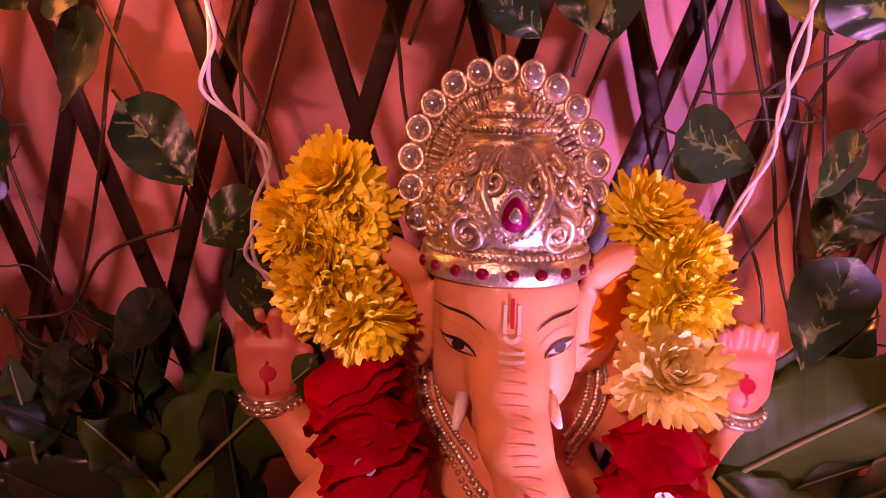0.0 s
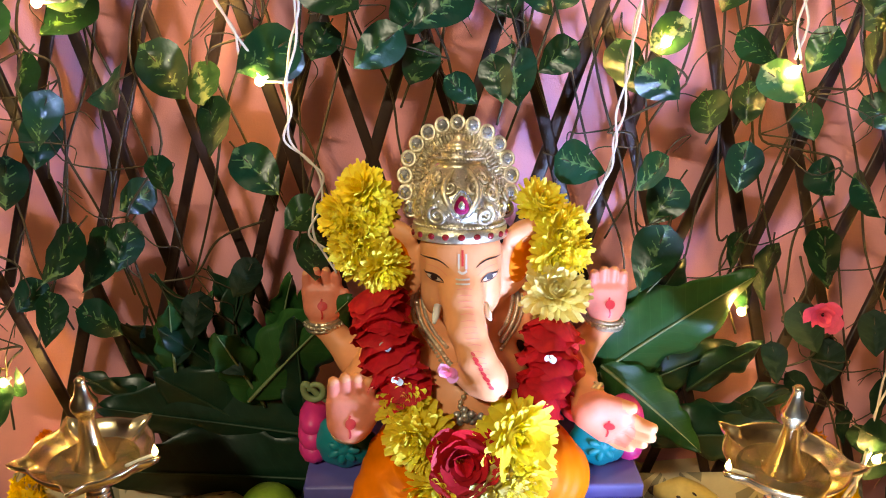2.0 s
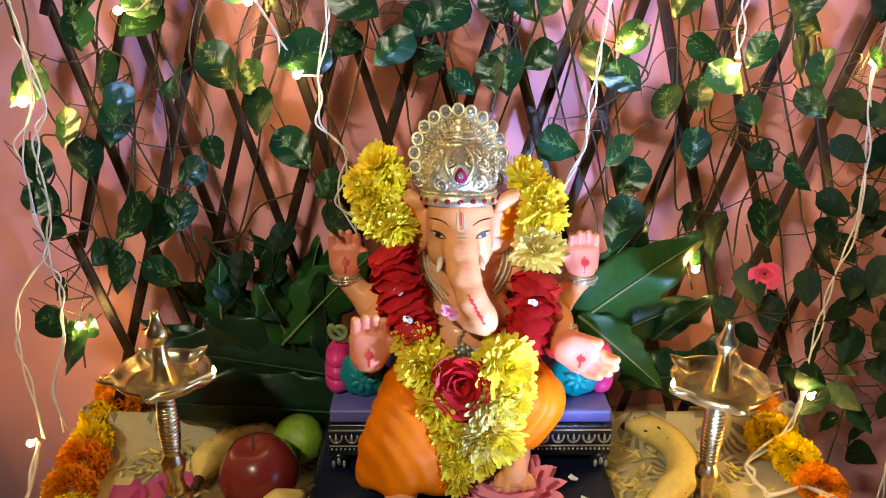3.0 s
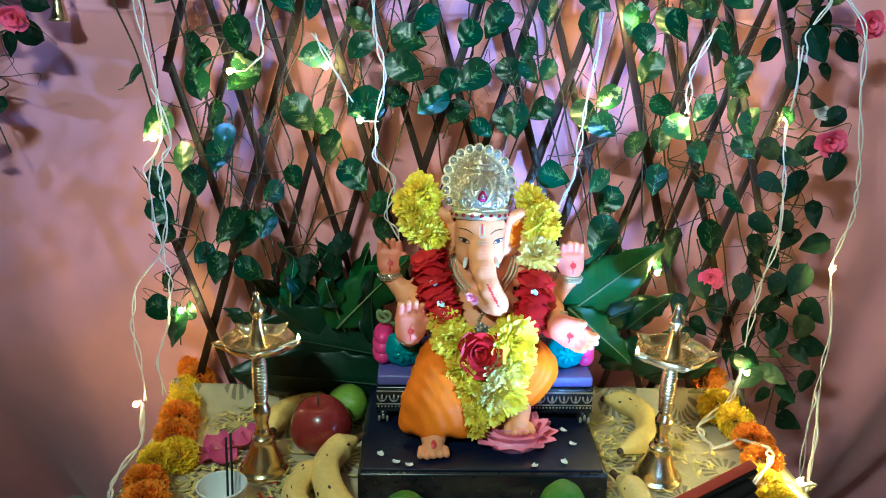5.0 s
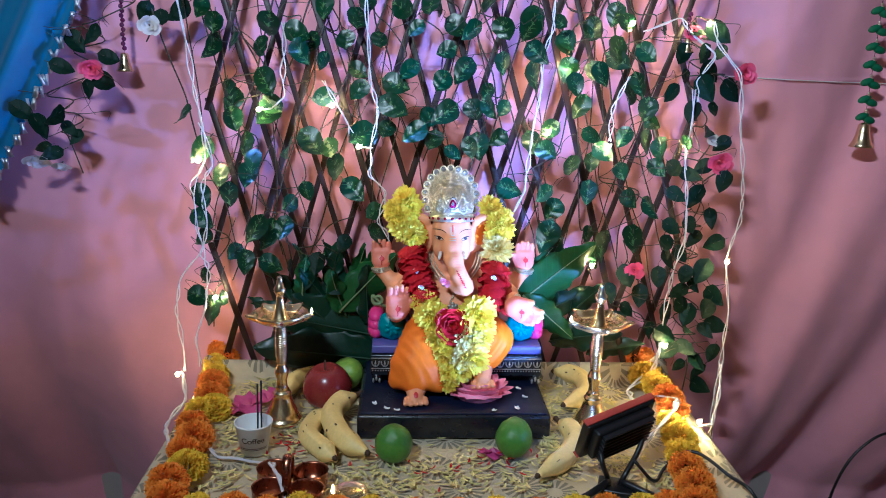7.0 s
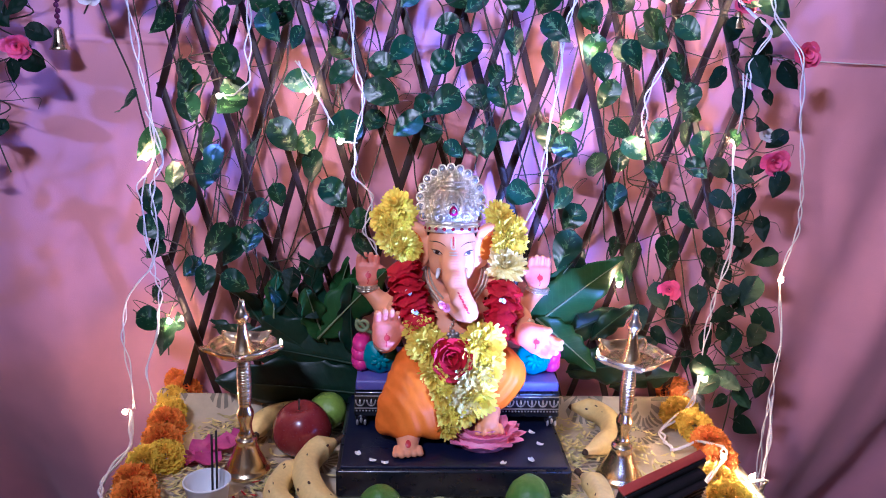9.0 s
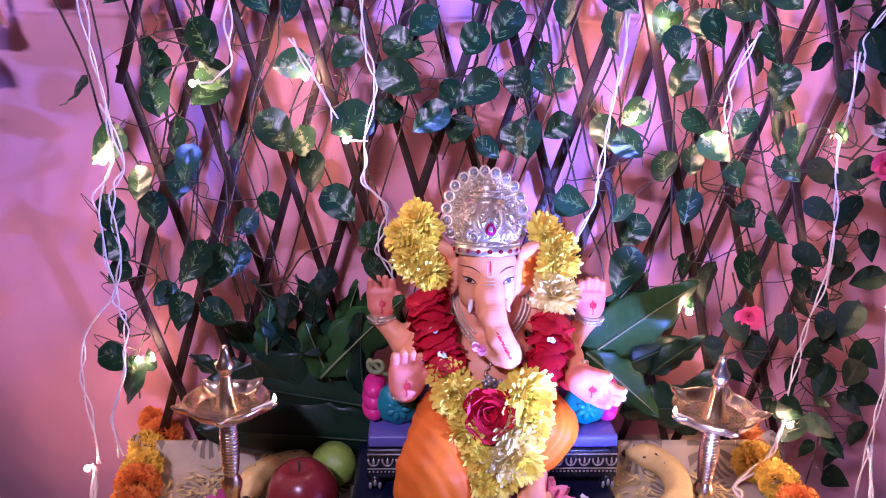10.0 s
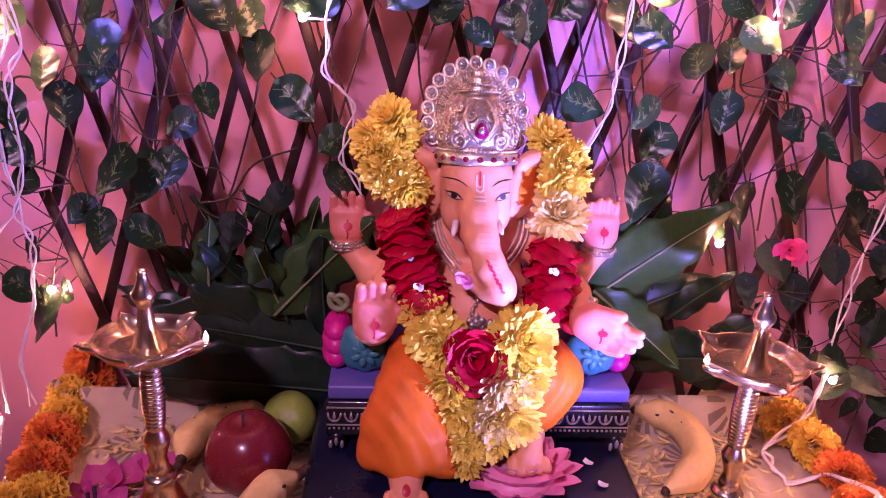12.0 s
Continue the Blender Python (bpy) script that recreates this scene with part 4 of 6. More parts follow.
def throne():
    """Carved seat: lavender slab over a black frieze with silver lotus arches, claw feet, pumpkin bolsters."""
    root = thing("throne", (0.05, 0.40, 0.045), "carved black and silver throne with lavender seat and round bolsters", "throne")
    bm = bmesh.new()
    box(bm, (0.318, 0.150, 0.016), Matrix.Translation((0, 0, 0.068)), 0.003)
    part("seat", bm, M_LAVENDER, root, "lavender painted seat slab")
    bm = bmesh.new()
    box(bm, (0.322, 0.154, 0.042), Matrix.Translation((0, 0, 0.038)), 0.003)
    part("frieze", bm, M_BLACK, root, "black carved frieze")
    for side in (-1, 1):
        v, f = [], []
        for i in range(6):
            cx = side * (0.152 - 0.0175 * i)
            arch = [Vector((cx + 0.0068 * math.cos(a), -0.0785, 0.046 - 0.010 * math.sin(a))) for a in np.linspace(0, math.pi, 9)]
            a, b = tube_data(arch, 0.0013, 5, len(v))
            v += a
            f += b
            a, b = tube_data([Vector((cx, -0.079, 0.048)), Vector((cx, -0.080, 0.042)), Vector((cx, -0.079, 0.038))], [0.0006, 0.0022, 0.0006], 5, len(v))
            v += a
            f += b
        for z in (0.0525, 0.032):
            a, b = tube_data([Vector((side * 0.160, -0.0785, z)), Vector((side * 0.05, -0.0785, z))], 0.0012, 5, len(v))
            v += a
            f += b
        for i in range(22):
            a, b = tube_data([Vector((side * (0.158 - 0.005 * i), -0.0795, 0.0285)), Vector((side * (0.156 - 0.005 * i), -0.0800, 0.0285))], 0.0014, 5, len(v))
            v += a
            f += b
        part("arch_relief", data_mesh("arch_relief", v, f, M_SILVERPAINT), M_SILVERPAINT, root, "silver painted lotus arches")
        bm = bmesh.new()
        ball(bm, 0.010, Matrix.LocRotScale((side * 0.150, -0.070, 0.012), None, (1, 1, 1.1)))
        foot = part("claw_foot", bm, M_BLACK, root, "black claw foot")
        bm = bmesh.new()
        for k in range(3):
            ball(bm, 0.0034, Matrix.LocRotScale((side * (0.144 + 0.006 * k), -0.0795 + 0.001 * abs(k - 1), 0.008 + 0.004 * (k == 1)), None, (.7, .6, 1.5)), 8, 6)
        part("claw", bm, M_SILVERPAINT, foot, "silver painted claws")
        # pumpkin-shaped bolster, its rosette to the front
        v, f = sheet(36, 14, lambda u, w: (0.027 * (1 + 0.10 * abs(math.cos(u * math.pi * 8))) * math.sin(math.pi * w) * math.cos(2 * math.pi * u),
                                           -0.016 * math.cos(math.pi * w) - 0.004 * math.exp(-(w / .1) ** 2), 0.027 * (1 + 0.10 * abs(math.cos(u * math.pi * 8))) * math.sin(math.pi * w) * math.sin(2 * math.pi * u)))
        b = part("bolster", data_mesh("bolster", v, f, M_TEAL), M_TEAL, root, "teal pumpkin-shaped bolster", at=Matrix.Translation((side * 0.122, -0.040, 0.104)))
        for i in range(7):
            a = 2 * math.pi * i / 7
            bm = bmesh.new()
            ball(bm, 0.006, Matrix.LocRotScale((0.009 * math.cos(a), -0.0165, 0.009 * math.sin(a)), Euler((0, -a, 0)), (1.2, .5, .65)), 8, 6)
            part("rosette_petal", bm, M_TEAL, b)
        bm = bmesh.new()
        for z, r in ((0.090, 0.021), (0.104, 0.021), (0.118, 0.019)):
            ball(bm, r, Matrix.LocRotScale((side * 0.153, -0.018, z), None, (.80, 1.5, .8)))
        part("back_cushion", bm, M_MAGENTA, root, "magenta lobed back cushion")


throne()


# ---------------------------------------------------------------- the idol
def idol():
    """Painted plaster elephant-headed figure, seated, one leg down; a single mesh of several paints."""
    cx = 0.044
    V, F, I = [], [], []
    mats = [M_SKIN, M_DHOTI, M_GOLD, M_GEM, M_RUBY, M_DOT, M_EYEWHITE, M_INK, M_RED, M_TUSK, M_HAIR, M_PALM, M_LOTUS, M_SILVERPAINT]
    slot = {m.name: i for i, m in enumerate(mats)}

    def put(v, f, mat):
        o = len(V)
        V.extend([tuple(p) for p in v])
        F.extend([tuple(int(i) + o for i in q) for q in f])
        I.extend([slot[mat.name]] * len(f))

    def put_bm(bm, mat, m=None):
        if m is not None:
            bm.transform(m)
        bm.verts.index_update()
        put([v.co.copy() for v in bm.verts], [[v.index for v in f.verts] for f in bm.faces], mat)
        bm.free()

    def hand(fd, wrist, palm, up, across, out, thumb, size=1.0, curl=0.3, reach=1.0):
        """An open hand: palm, four close fingers and a thumb."""
        palm, up, across, out = (Vector(q) for q in (palm, up, across, out))
        up, across, out = up.normalized(), across.normalized(), out.normalized()
        s = size
        fd.limb(wrist, palm - up * 0.010 * s, 0.0125 * s, 0.014 * s, 0.008)
        for o in (-0.011, -0.004, 0.004, 0.011):
            fd.limb(palm - up * 0.008 * s + across * o * s * 0.8, palm + up * 0.009 * s + across * o * s, 0.0095 * s, 0.0085 * s, 0.006)
        for o, ln in ((-0.0135, 0.021), (-0.0046, 0.025), (0.0046, 0.025), (0.0135, 0.020)):
            ln *= reach
            a = palm + up * 0.011 * s + across * o * s
            b = a + up * ln * 0.55 * s + out * 0.002
            c = b + up * ln * 0.45 * s * (1 - curl) + out * ln * curl * s
            fd.limb(a, b, 0.0050 * s, 0.0048 * s, 0.0012)
            fd.limb(b, c, 0.0048 * s, 0.0041 * s, 0.0012)
        t = palm + across * thumb * 0.015 * s - up * 0.004 * s
        fd.limb(t, t + across * thumb * 0.006 * s + up * 0.012 * s + out * 0.004, 0.0062 * s, 0.0045 * s, 0.003)

    fd = Field((-0.135, 0.195, 0.044), (0.225, 0.475, 0.395), 0.0019)
    # head, cheeks, trunk
    body, cx = cx, 0.036
    fd.egg((cx, .374, .330), (.037, .040, .039), .004)
    fd.egg((cx, .358, .347), (.032, .026, .022), .012)
    for s in (-1, 1):
        fd.egg((cx + s * .0185, .352, .307), (.0165, .017, .024), .012)
        fd.egg((cx + s * .017, .342, .331), (.012, .008, .010), .010)
    fd.chain([(cx, .347, .336, .0190), (cx, .328, .311, .0170), (cx + .003, .313, .290, .0152), (cx + .011, .301, .268, .0142), (cx + .021, .297, .252, .0136),
              (cx + .023, .300, .243, .0140), (cx + .012, .306, .242, .0115), (cx - .002, .311, .248, .0095)], .007)
    for i in range(16):
        t = i / 15
        c = Vector((cx + .001 + .018 * t ** 1.6, .321 - .030 * t ** .8, .306 - .060 * t))
        fd.egg((c.x, c.y + .004, c.z), (.0158 - .0028 * t, .0142, .0013), .0022, (-38 + 10 * t, 0, 0))
    fd.egg((cx, .345, .286), (.017, .02, .014), .008)
    # ears
    for s in (-1, 1):
        fd.egg((cx + s * .052, .380, .326), (.022, .006, .035), .004, (0, s * 14, s * 38))
        fd.egg((cx + s * .055, .376, .353), (.018, .007, .010), .006, (0, -s * 14, s * 26))
    # trunk of the body
    head, cx = cx, body
    fd.egg((cx, .405, .262), (.058, .040, .046), .012)
    fd.egg((cx, .385, .190), (.066, .066, .058), .015)
    fd.egg((cx, .385, .295), (.030, .030, .03), .012)
    for s in (-1, 1):
        fd.egg((cx + s * .062, .405, .268), (.024, .024, .022), .012)
    # rear arms, raised
    for s in (-1, 1):
        fd.chain([(cx + s * .062, .412, .262, .020), (cx + s * .108, .412, .210, .0175), (cx + s * .138, .424, .240, .0125)], .008)
        hand(fd, (cx + s * .140, .425, .244), (cx + s * .139, .422, .268), (0, .05, 1), (1, 0, 0), (0, -1, 0.1), -s, 1.05, 0.12, 0.78)
    # front arms
    fd.chain([(cx - .062, .395, .258, .019), (cx - .105, .370, .200, .0165), (cx - .108, .338, .178, .0125)], .008)
    hand(fd, (cx - .108, .336, .180), (cx - .106, .325, .200), (0.05, .12, 1), (1, 0, 0), (0, -1, 0.15), 1, 1.16, 0.2, 0.9)
    fd.chain([(cx + .062, .395, .258, .019), (cx + .106, .377, .208, .0165), (cx + .110, .347, .203, .0125)], .008)
    hand(fd, (cx + .110, .345, .203), (cx + .119, .322, .196), (.72, -.25, -.42), (.42, -.35, .72), (.25, -.75, .55), 1, 1.22, 0.35)
    # feet
    for x, y, z in ((cx - .071, .262, .068), (cx + .050, .292, .088)):
        fd.limb((x, y + .028, z + .020), (x, y + .006, z), .0185, .0185, .008)
        fd.limb((x, y, z - .003), (x, y - .026, z - .011), .0195, .0145, .008)
        for k in range(5):
            fd.limb((x - .016 + .008 * k, y - .030, z - .0120), (x - .018 + .009 * k, y - .044 + .002 * abs(k - 1), z - .0150), .0056, .0050, .0015)
    v, f = fd.skin()
    mids = v[f].mean(axis=1)
    rosy = np.zeros(len(f), dtype=bool)
    for px, py, pz, reach in ((-.139, .424, .272, .030), (.139, .424, .272, .030), (-.106, .328, .204, .032), (.122, .326, .194, .032)):
        rosy |= (np.linalg.norm(mids - (cx + px, py, pz), axis=1) < reach) & (mids[:, 1] < py - .001) & (mids[:, 2] > pz - .022)
    put(v, f[~rosy], M_SKIN)
    put(v, f[rosy], M_PALM)

    # the cloth about the legs
    fo = Field((-0.08, 0.225, 0.050), (0.185, 0.46, 0.20), 0.0021)
    fo.chain([(cx - .03, .385, .135, .050), (cx - .054, .335, .138, .038), (cx - .066, .300, .130, .034), (cx - .072, .284, .105, .036), (cx - .073, .280, .088, .037)], .018)
    fo.chain([(cx - .092, .292, .10, .018), (cx - .104, .285, .074, .010)], .014)
    fo.chain([(cx - .050, .275, .10, .018), (cx - .036, .270, .072, .010)], .014)
    fo.chain([(cx - .096, .280, .098, .020), (cx - .105, .276, .070, .012)], .014)
    fo.chain([(cx - .048, .268, .098, .020), (cx - .030, .262, .068, .012)], .014)
    fo.chain([(cx - .072, .264, .100, .020), (cx - .071, .254, .074, .011)], .014)
    fo.chain([(cx + .03, .385, .130, .045), (cx + .060, .345, .140, .036), (cx + .074, .322, .136, .033), (cx + .060, .316, .112, .029), (cx + .050, .320, .098, .024)], .016)
    fo.egg((cx - .070, .277, .076), (.042, .034, .013), .016)
    fo.egg((cx, .38, .120), (.09, .06, .045), .015)
    x, y, z = np.meshgrid(*fo.axes, indexing="ij")
    fold = np.where(x < cx, np.sin(290 * (x + .45 * (z - .10) + .5 * (y - .28)) + 1.5 * np.sin(45 * z)), np.sin(420 * (np.sqrt((x - cx - .02) ** 2 + (z - .175) ** 2)) + 90 * y))
    fo.d += (0.0007 * np.sign(fold) * np.abs(fold) ** 1.4).astype(np.float32)
    v, f = fo.skin()
    put(v, f, M_DHOTI)

    def band(c, r, axis, mat, tr=0.0022, n=28, squash=1.0):
        q = Vector(axis).normalized().to_track_quat("Z", "Y").to_matrix()
        pts = [Vector(c) + q @ Vector((r * math.cos(a), r * squash * math.sin(a), 0)) for a in (2 * math.pi * i / n for i in range(n + 1))]
        put(*tube_data(pts, tr, 6), mat)

    def beads(pts, r, mat, n=7):
        bm = bmesh.new()
        for p in pts:
            ball(bm, r, Matrix.Translation(p), n, 5)
        put_bm(bm, mat)

    # bracelets, anklet
    for s in (-1, 1):
        for k, r in ((0, .0165), (1, .0172), (2, .0160)):
            band((cx + s * .1395, .4245, .2395 + .0036 * k), r, (s * .1, .02, 1), M_GOLD, .0021)
        beads([Vector((cx + s * .1395 + .0188 * math.cos(a), .4245 + .0188 * math.sin(a), .2435)) for a in np.linspace(0, 6.28, 24)], .0019, M_GOLD)
    for k in range(2):
        band((cx - .1080, .334, .1790 + .004 * k), .0165, (0, -.3, 1), M_GOLD, .0022)
        band((cx + .1115 + .003 * k, .340 - .001 * k, .2020), .0165, (.8, -.5, -.2), M_GOLD, .0022)
    beads([Vector((cx + .113 + .0085 * math.sin(a) * .3, .339 + .010 * math.cos(a), .2015 + .0180 * math.sin(a))) for a in np.linspace(0, 6.28, 24)], .0020, M_GOLD)
    band((cx - .071, .277, .0825), .0335, (0, .15, 1), M_SILVERPAINT, .0048, 30, .8)

    # necklace
    for r, w, zc in ((.042, .0021, 0.0), (.047, .0026, -.006), (.0515, .0019, -.010)):
        pts = []
        for a in np.linspace(-1.75, 1.75, 84):
            x, z = cx + r * math.sin(a), .290 + zc - .052 * math.cos(a) * (0.75 + .25 * math.cos(a))
            y = fd.front(x, z)
            if y is not None and y > .345 and z < .288:
                pts.append(Vector((x, y - .001, z)))
        beads(pts, w, M_GOLD)
    beads([Vector((cx - .006 + .003 * math.sin(i), (fd.front(cx - .012, .225 - .004 * i) or .34) - .002, .228 - .004 * i)) for i in range(9)], .0026, M_GOLD)
    beads([Vector((cx - .002 + .013 * math.sin(i * 2.4) * (i / 12), (fd.front(cx, .205) or .33) - .003 - .002 * (i % 3), .200 + .007 * math.cos(i * 2.4) * (i / 12))) for i in range(14)], .0036, M_SILVERPAINT)

    # paint laid on the surface
    def ribbon(pts, w, mat, lift=0.0005):
        pts = [Vector((x, 0, z)) for x, z in pts]
        v = []
        for i, p in enumerate(pts):
            d = (pts[min(i + 1, len(pts) - 1)] - pts[max(i - 1, 0)]).normalized()
            n = Vector((-d.z, 0, d.x))
            wi = w if isinstance(w, float) else w[i]
            for k in (-1, 0, 1):
                q = p + n * wi * 0.5 * k
                y = fd.front(cx + q.x, q.z)
                if y is None:
                    return
                v.append((cx + q.x, y - lift, q.z))
        put(v, [(3 * i + k, 3 * i + k + 1, 3 * i + k + 4, 3 * i + k + 3) for i in range(len(pts) - 1) for k in (0, 1)], mat)

    def patch(x, z, rx, rz, mat, lift=0.0006, turn=0.0):
        ang = [2 * math.pi * i / 20 for i in range(20)]
        v = []
        for r in (0.02, 0.5, 1.0):
            for a in ang:
                dx, dz = rx * r * math.cos(a), rz * r * math.sin(a)
                px, pz = x + dx * math.cos(turn) - dz * math.sin(turn), z + dx * math.sin(turn) + dz * math.cos(turn)
                y = fd.front(cx + px, pz)
                if y is None:
                    return
                v.append((cx + px, y - lift, pz))
        put(v, [(20 * j + i, 20 * j + (i + 1) % 20, 20 * j + 20 + (i + 1) % 20, 20 * j + 20 + i) for j in (0, 1) for i in range(20)], mat)

    cx = head
    for s in (-1, 1):
        e = .0240
        patch(s * e, .3265, .0060, .0022, M_EYEWHITE, .0005, s * .22)
        patch(s * (e - .0002), .3267, .0030, .0026, M_INK, .0008)
        t = np.linspace(-1, 1, 13)
        ribbon([(s * (e + .0085 * u), .3265 + .0031 * (1 - u * u) + .0018 * u) for u in t], [float(.0006 + .0016 * (1 - u * u)) for u in t], M_INK, .0009)
        ribbon([(s * (e + .0075 * u), .3262 - .0026 * (1 - u * u) + .0018 * u) for u in t], [float(.0003 + .0007 * (1 - u * u)) for u in t], M_INK, .0009)
        ribbon([(s * (e - .0005 + .0118 * u), .3376 + .0046 * (1 - u * u) + .0004 * u) for u in t], [float(.0004 + .0010 * (1 - u * u)) for u in t], M_INK, .0006)
        ribbon([(s * (e + .011 * u), .3322 + .0042 * (1 - u * u) + .0016 * u) for u in t], .0005, M_PALM, .0005)
    for s in (-1, 1):
        patch(s * .057, .328, .0125, .0235, M_DHOTI, .0006, -s * .22)
    for dx in (-.0032, .0032):
        ribbon([(dx, .349 - .0012 * i) for i in range(11)], .0016, M_EYEWHITE, .0006)
    ribbon([(-.0036 + .0009 * i, .336 - .0018 * math.sin(math.pi * i / 8)) for i in range(9)], .0018, M_EYEWHITE, .0007)
    ribbon([(0, .352 - .0014 * i) for i in range(10)], .0018, M_RED, .0008)
    for i in range(2):
        ribbon([(-.006 + .001 * k, .3300 - .003 * i) for k in range(13)], .0012, M_EYEWHITE, .0006)
    for i in range(15):
        t = i / 14
        xc, zc, wd = .001 + .016 * t ** 1.6, .323 - .062 * t, .0062 - .001 * t
        ribbon([(xc - wd + 2 * wd * k / 8, zc + .0010 * math.cos(math.pi * (k - 4) / 8) - .0009 * t) for k in range(9)], .0006, M_PALM, .0005)
    for i in range(8):
        patch(.0075 + .0022 * i, .277 - .0040 * i, .0021 + .0008 * (i % 3), .0012 + .0004 * (i % 2), M_RED, .0006, -.6)
    cx = body
    for px, pz, s in ((-.139, .268, 1), (.139, .268, 1), (-.106, .199, 1), (.121, .196, 1)):
        patch(px + .001, pz - .001, .0048, .0042, M_RED, .0009)
        ribbon([(px + .001 * math.sin(k), pz - .014 + .0028 * k) for k in range(8)], .0016, M_RED, .0008)
    patch(-.071, .0665, .0042, .0042, M_RED, .0006)

    bm = bmesh.new()
    for k in range(5):
        ball(bm, .02, Matrix.LocRotScale((body + .088 + .004 * k, .372 - .004 * k, .242 - .014 * k), Euler((0, .4, .1 * k)), (.9, .8, .75)), 14, 10)
    put_bm(bm, M_RED)
    # tusks, hair, flower held by the trunk
    cx = head
    for s, ln in ((-1, .007), (1, .002)):
        put(*tube_data([Vector((cx + s * .0205, .334, .300)), Vector((cx + s * .0225, .325, .296 - ln * .3)), Vector((cx + s * .024, .318, .295 - ln * .6))], [.0036, .0032, .0014], 10), M_TUSK)
        bm = bmesh.new()
        for k in range(4):
            ball(bm, .011, Matrix.LocRotScale((cx + s * (.040 + .002 * k), .378 + .003 * k, .350 - .013 * k), None, (.62, .8, .9)), 10, 8)
        put_bm(bm, M_HAIR)
    v, f = [], []
    cupped(v, f, Vector((cx - .012, .304, .252)), .0075, 9, 4.1, random.Random(2), Vector((-.2, -1, .2)))
    put(v, f, M_LOTUS)

    # crown: built upright about its own axis, then laid back
    lay = Matrix.Translation((cx - .001, .372, .3585)) @ Euler((radians(-9), 0, 0)).to_matrix().to_4x4() @ Matrix.Diagonal((1, 1, .85, 1))
    halo = Matrix.Translation((cx - .001, .377, .349)) @ Euler((radians(-24), 0, 0)).to_matrix().to_4x4() @ Matrix.Diagonal((.90, 1, 1, 1))
    prof = [(.0405, -.010), (.0428, -.008), (.0428, .003), (.0400, .005), (.0385, .009), (.0402, .016), (.0418, .026), (.0398, .038), (.0345, .050), (.0285, .059), (.0235, .066),
            (.0175, .070), (.0205, .072), (.0200, .076), (.0150, .078), (.0170, .081), (.0150, .085), (.0095, .087), (.0115, .090), (.0095, .094), (.0045, .097), (.0052, .100), (0.0, .104)]
    bm = lathe(prof, 48)
    bm.transform(Matrix.Diagonal((.98, .98, .94, 1)))
    put_bm(bm, M_GOLD, lay)
    # relief: pairs of scrolls, leaf curls and grains, set round the front
    def on_crown(a, z):
        zs, rs = [p[1] for p in prof[4:11]], [p[0] for p in prof[4:11]]
        r = float(np.interp(z, zs, rs))
        return Vector((.98 * r * math.sin(a), -.98 * r * math.cos(a), z))

    def scroll(a0, z0, size, turns, way, w=.0021):
        pts = []
        for i in range(26):
            t = i / 25
            ang, rad = way * turns * 2 * math.pi * t, size * (1 - .82 * t)
            p = on_crown(a0 + rad * math.sin(ang) / .043, z0 + rad * math.cos(ang))
            pts.append(p * 1.0 + Vector((math.sin(a0), -math.cos(a0), 0)) * .0012)
        return tube_data([lay @ p for p in pts], [w * (1 - .5 * i / 25) for i in range(26)], 6)
    for s in (-1, 1):
        for a0, z0, sz, tn in ((.52, .018, .0105, 1.7), (.26, .046, .0078, 1.5), (.72, .040, .0080, 1.5), (1.02, .022, .0085, 1.5), (.62, .054, .0055, 1.3), (1.30, .036, .0075, 1.4)):
            put(*scroll(s * a0, z0, sz, tn, s), M_GOLD)
        arc = [on_crown(s * (.06 + .34 * math.sin(t * 2.6)), .018 + .046 * t) + Vector((0, -.0016, 0)) for t in np.linspace(0, 1, 16)]
        put(*tube_data([lay @ p for p in arc], [.0012 + .0022 * math.sin(math.pi * i / 15) for i in range(16)], 6), M_GOLD)
    rnd = random.Random(4)
    grains = []
    for i in range(260):
        a, z = rnd.uniform(-1.6, 1.6), rnd.uniform(.010, .060)
        grains.append(lay @ (on_crown(a, z) + Vector((math.sin(a), -math.cos(a), 0)) * .0004))
    beads(grains, .0011, M_GOLD, 6)
    for z, r, n in ((.0062, .0405, 46), (.0725, .0225, 30), (.0800, .0185, 24)):
        beads([lay @ Vector((.98 * r * math.sin(a), -.98 * r * math.cos(a), z)) for a in np.linspace(-1.7, 1.7, n)], .0014, M_GOLD, 6)
    bm = bmesh.new()
    for i in range(9):
        a = -1.28 + .32 * i
        ball(bm, .0033, Matrix.Translation((.0421 * math.sin(a), -.0421 * math.cos(a), -.0024)) @ Euler((0, 0, a)).to_matrix().to_4x4() @ Matrix.Diagonal((1, .6, 1, 1)), 10, 6)
    put_bm(bm, M_DOT, lay)
    # drop-shaped stone in a ring of grains
    def drop(a, z, sc):
        t = a
        return Vector((sc * .0060 * math.sin(t) * (1 - .35 * math.cos(t)), 0, z + sc * .0092 * math.cos(t)))
    for sc, mat, y in ((1.25, M_GOLD, -.0418), (1.0, M_RUBY, -.0435), (.45, M_GEM, -.0449)):
        v = [lay @ Vector((drop(a, .030, sc).x, y + (.002 if k == 0 else 0), drop(a, .030, sc).z)) for k in (0, 1) for a in np.linspace(0, 2 * math.pi, 24, endpoint=False)]
        v.append(lay @ Vector((0, y - .0016, .029)))
        put(v, [(i, (i + 1) % 24, 24 + (i + 1) % 24, 24 + i) for i in range(24)] + [(24 + i, 24 + (i + 1) % 24, 48) for i in range(24)], mat)
    beads([lay @ (drop(a, .030, 1.45) + Vector((0, -.0420, 0))) for a in np.linspace(0, 2 * math.pi, 30)], .0011, M_GEM, 6)
    # the halo behind: ribbed fan, bead rows and set stones
    hc = Vector((0, .004, .050))
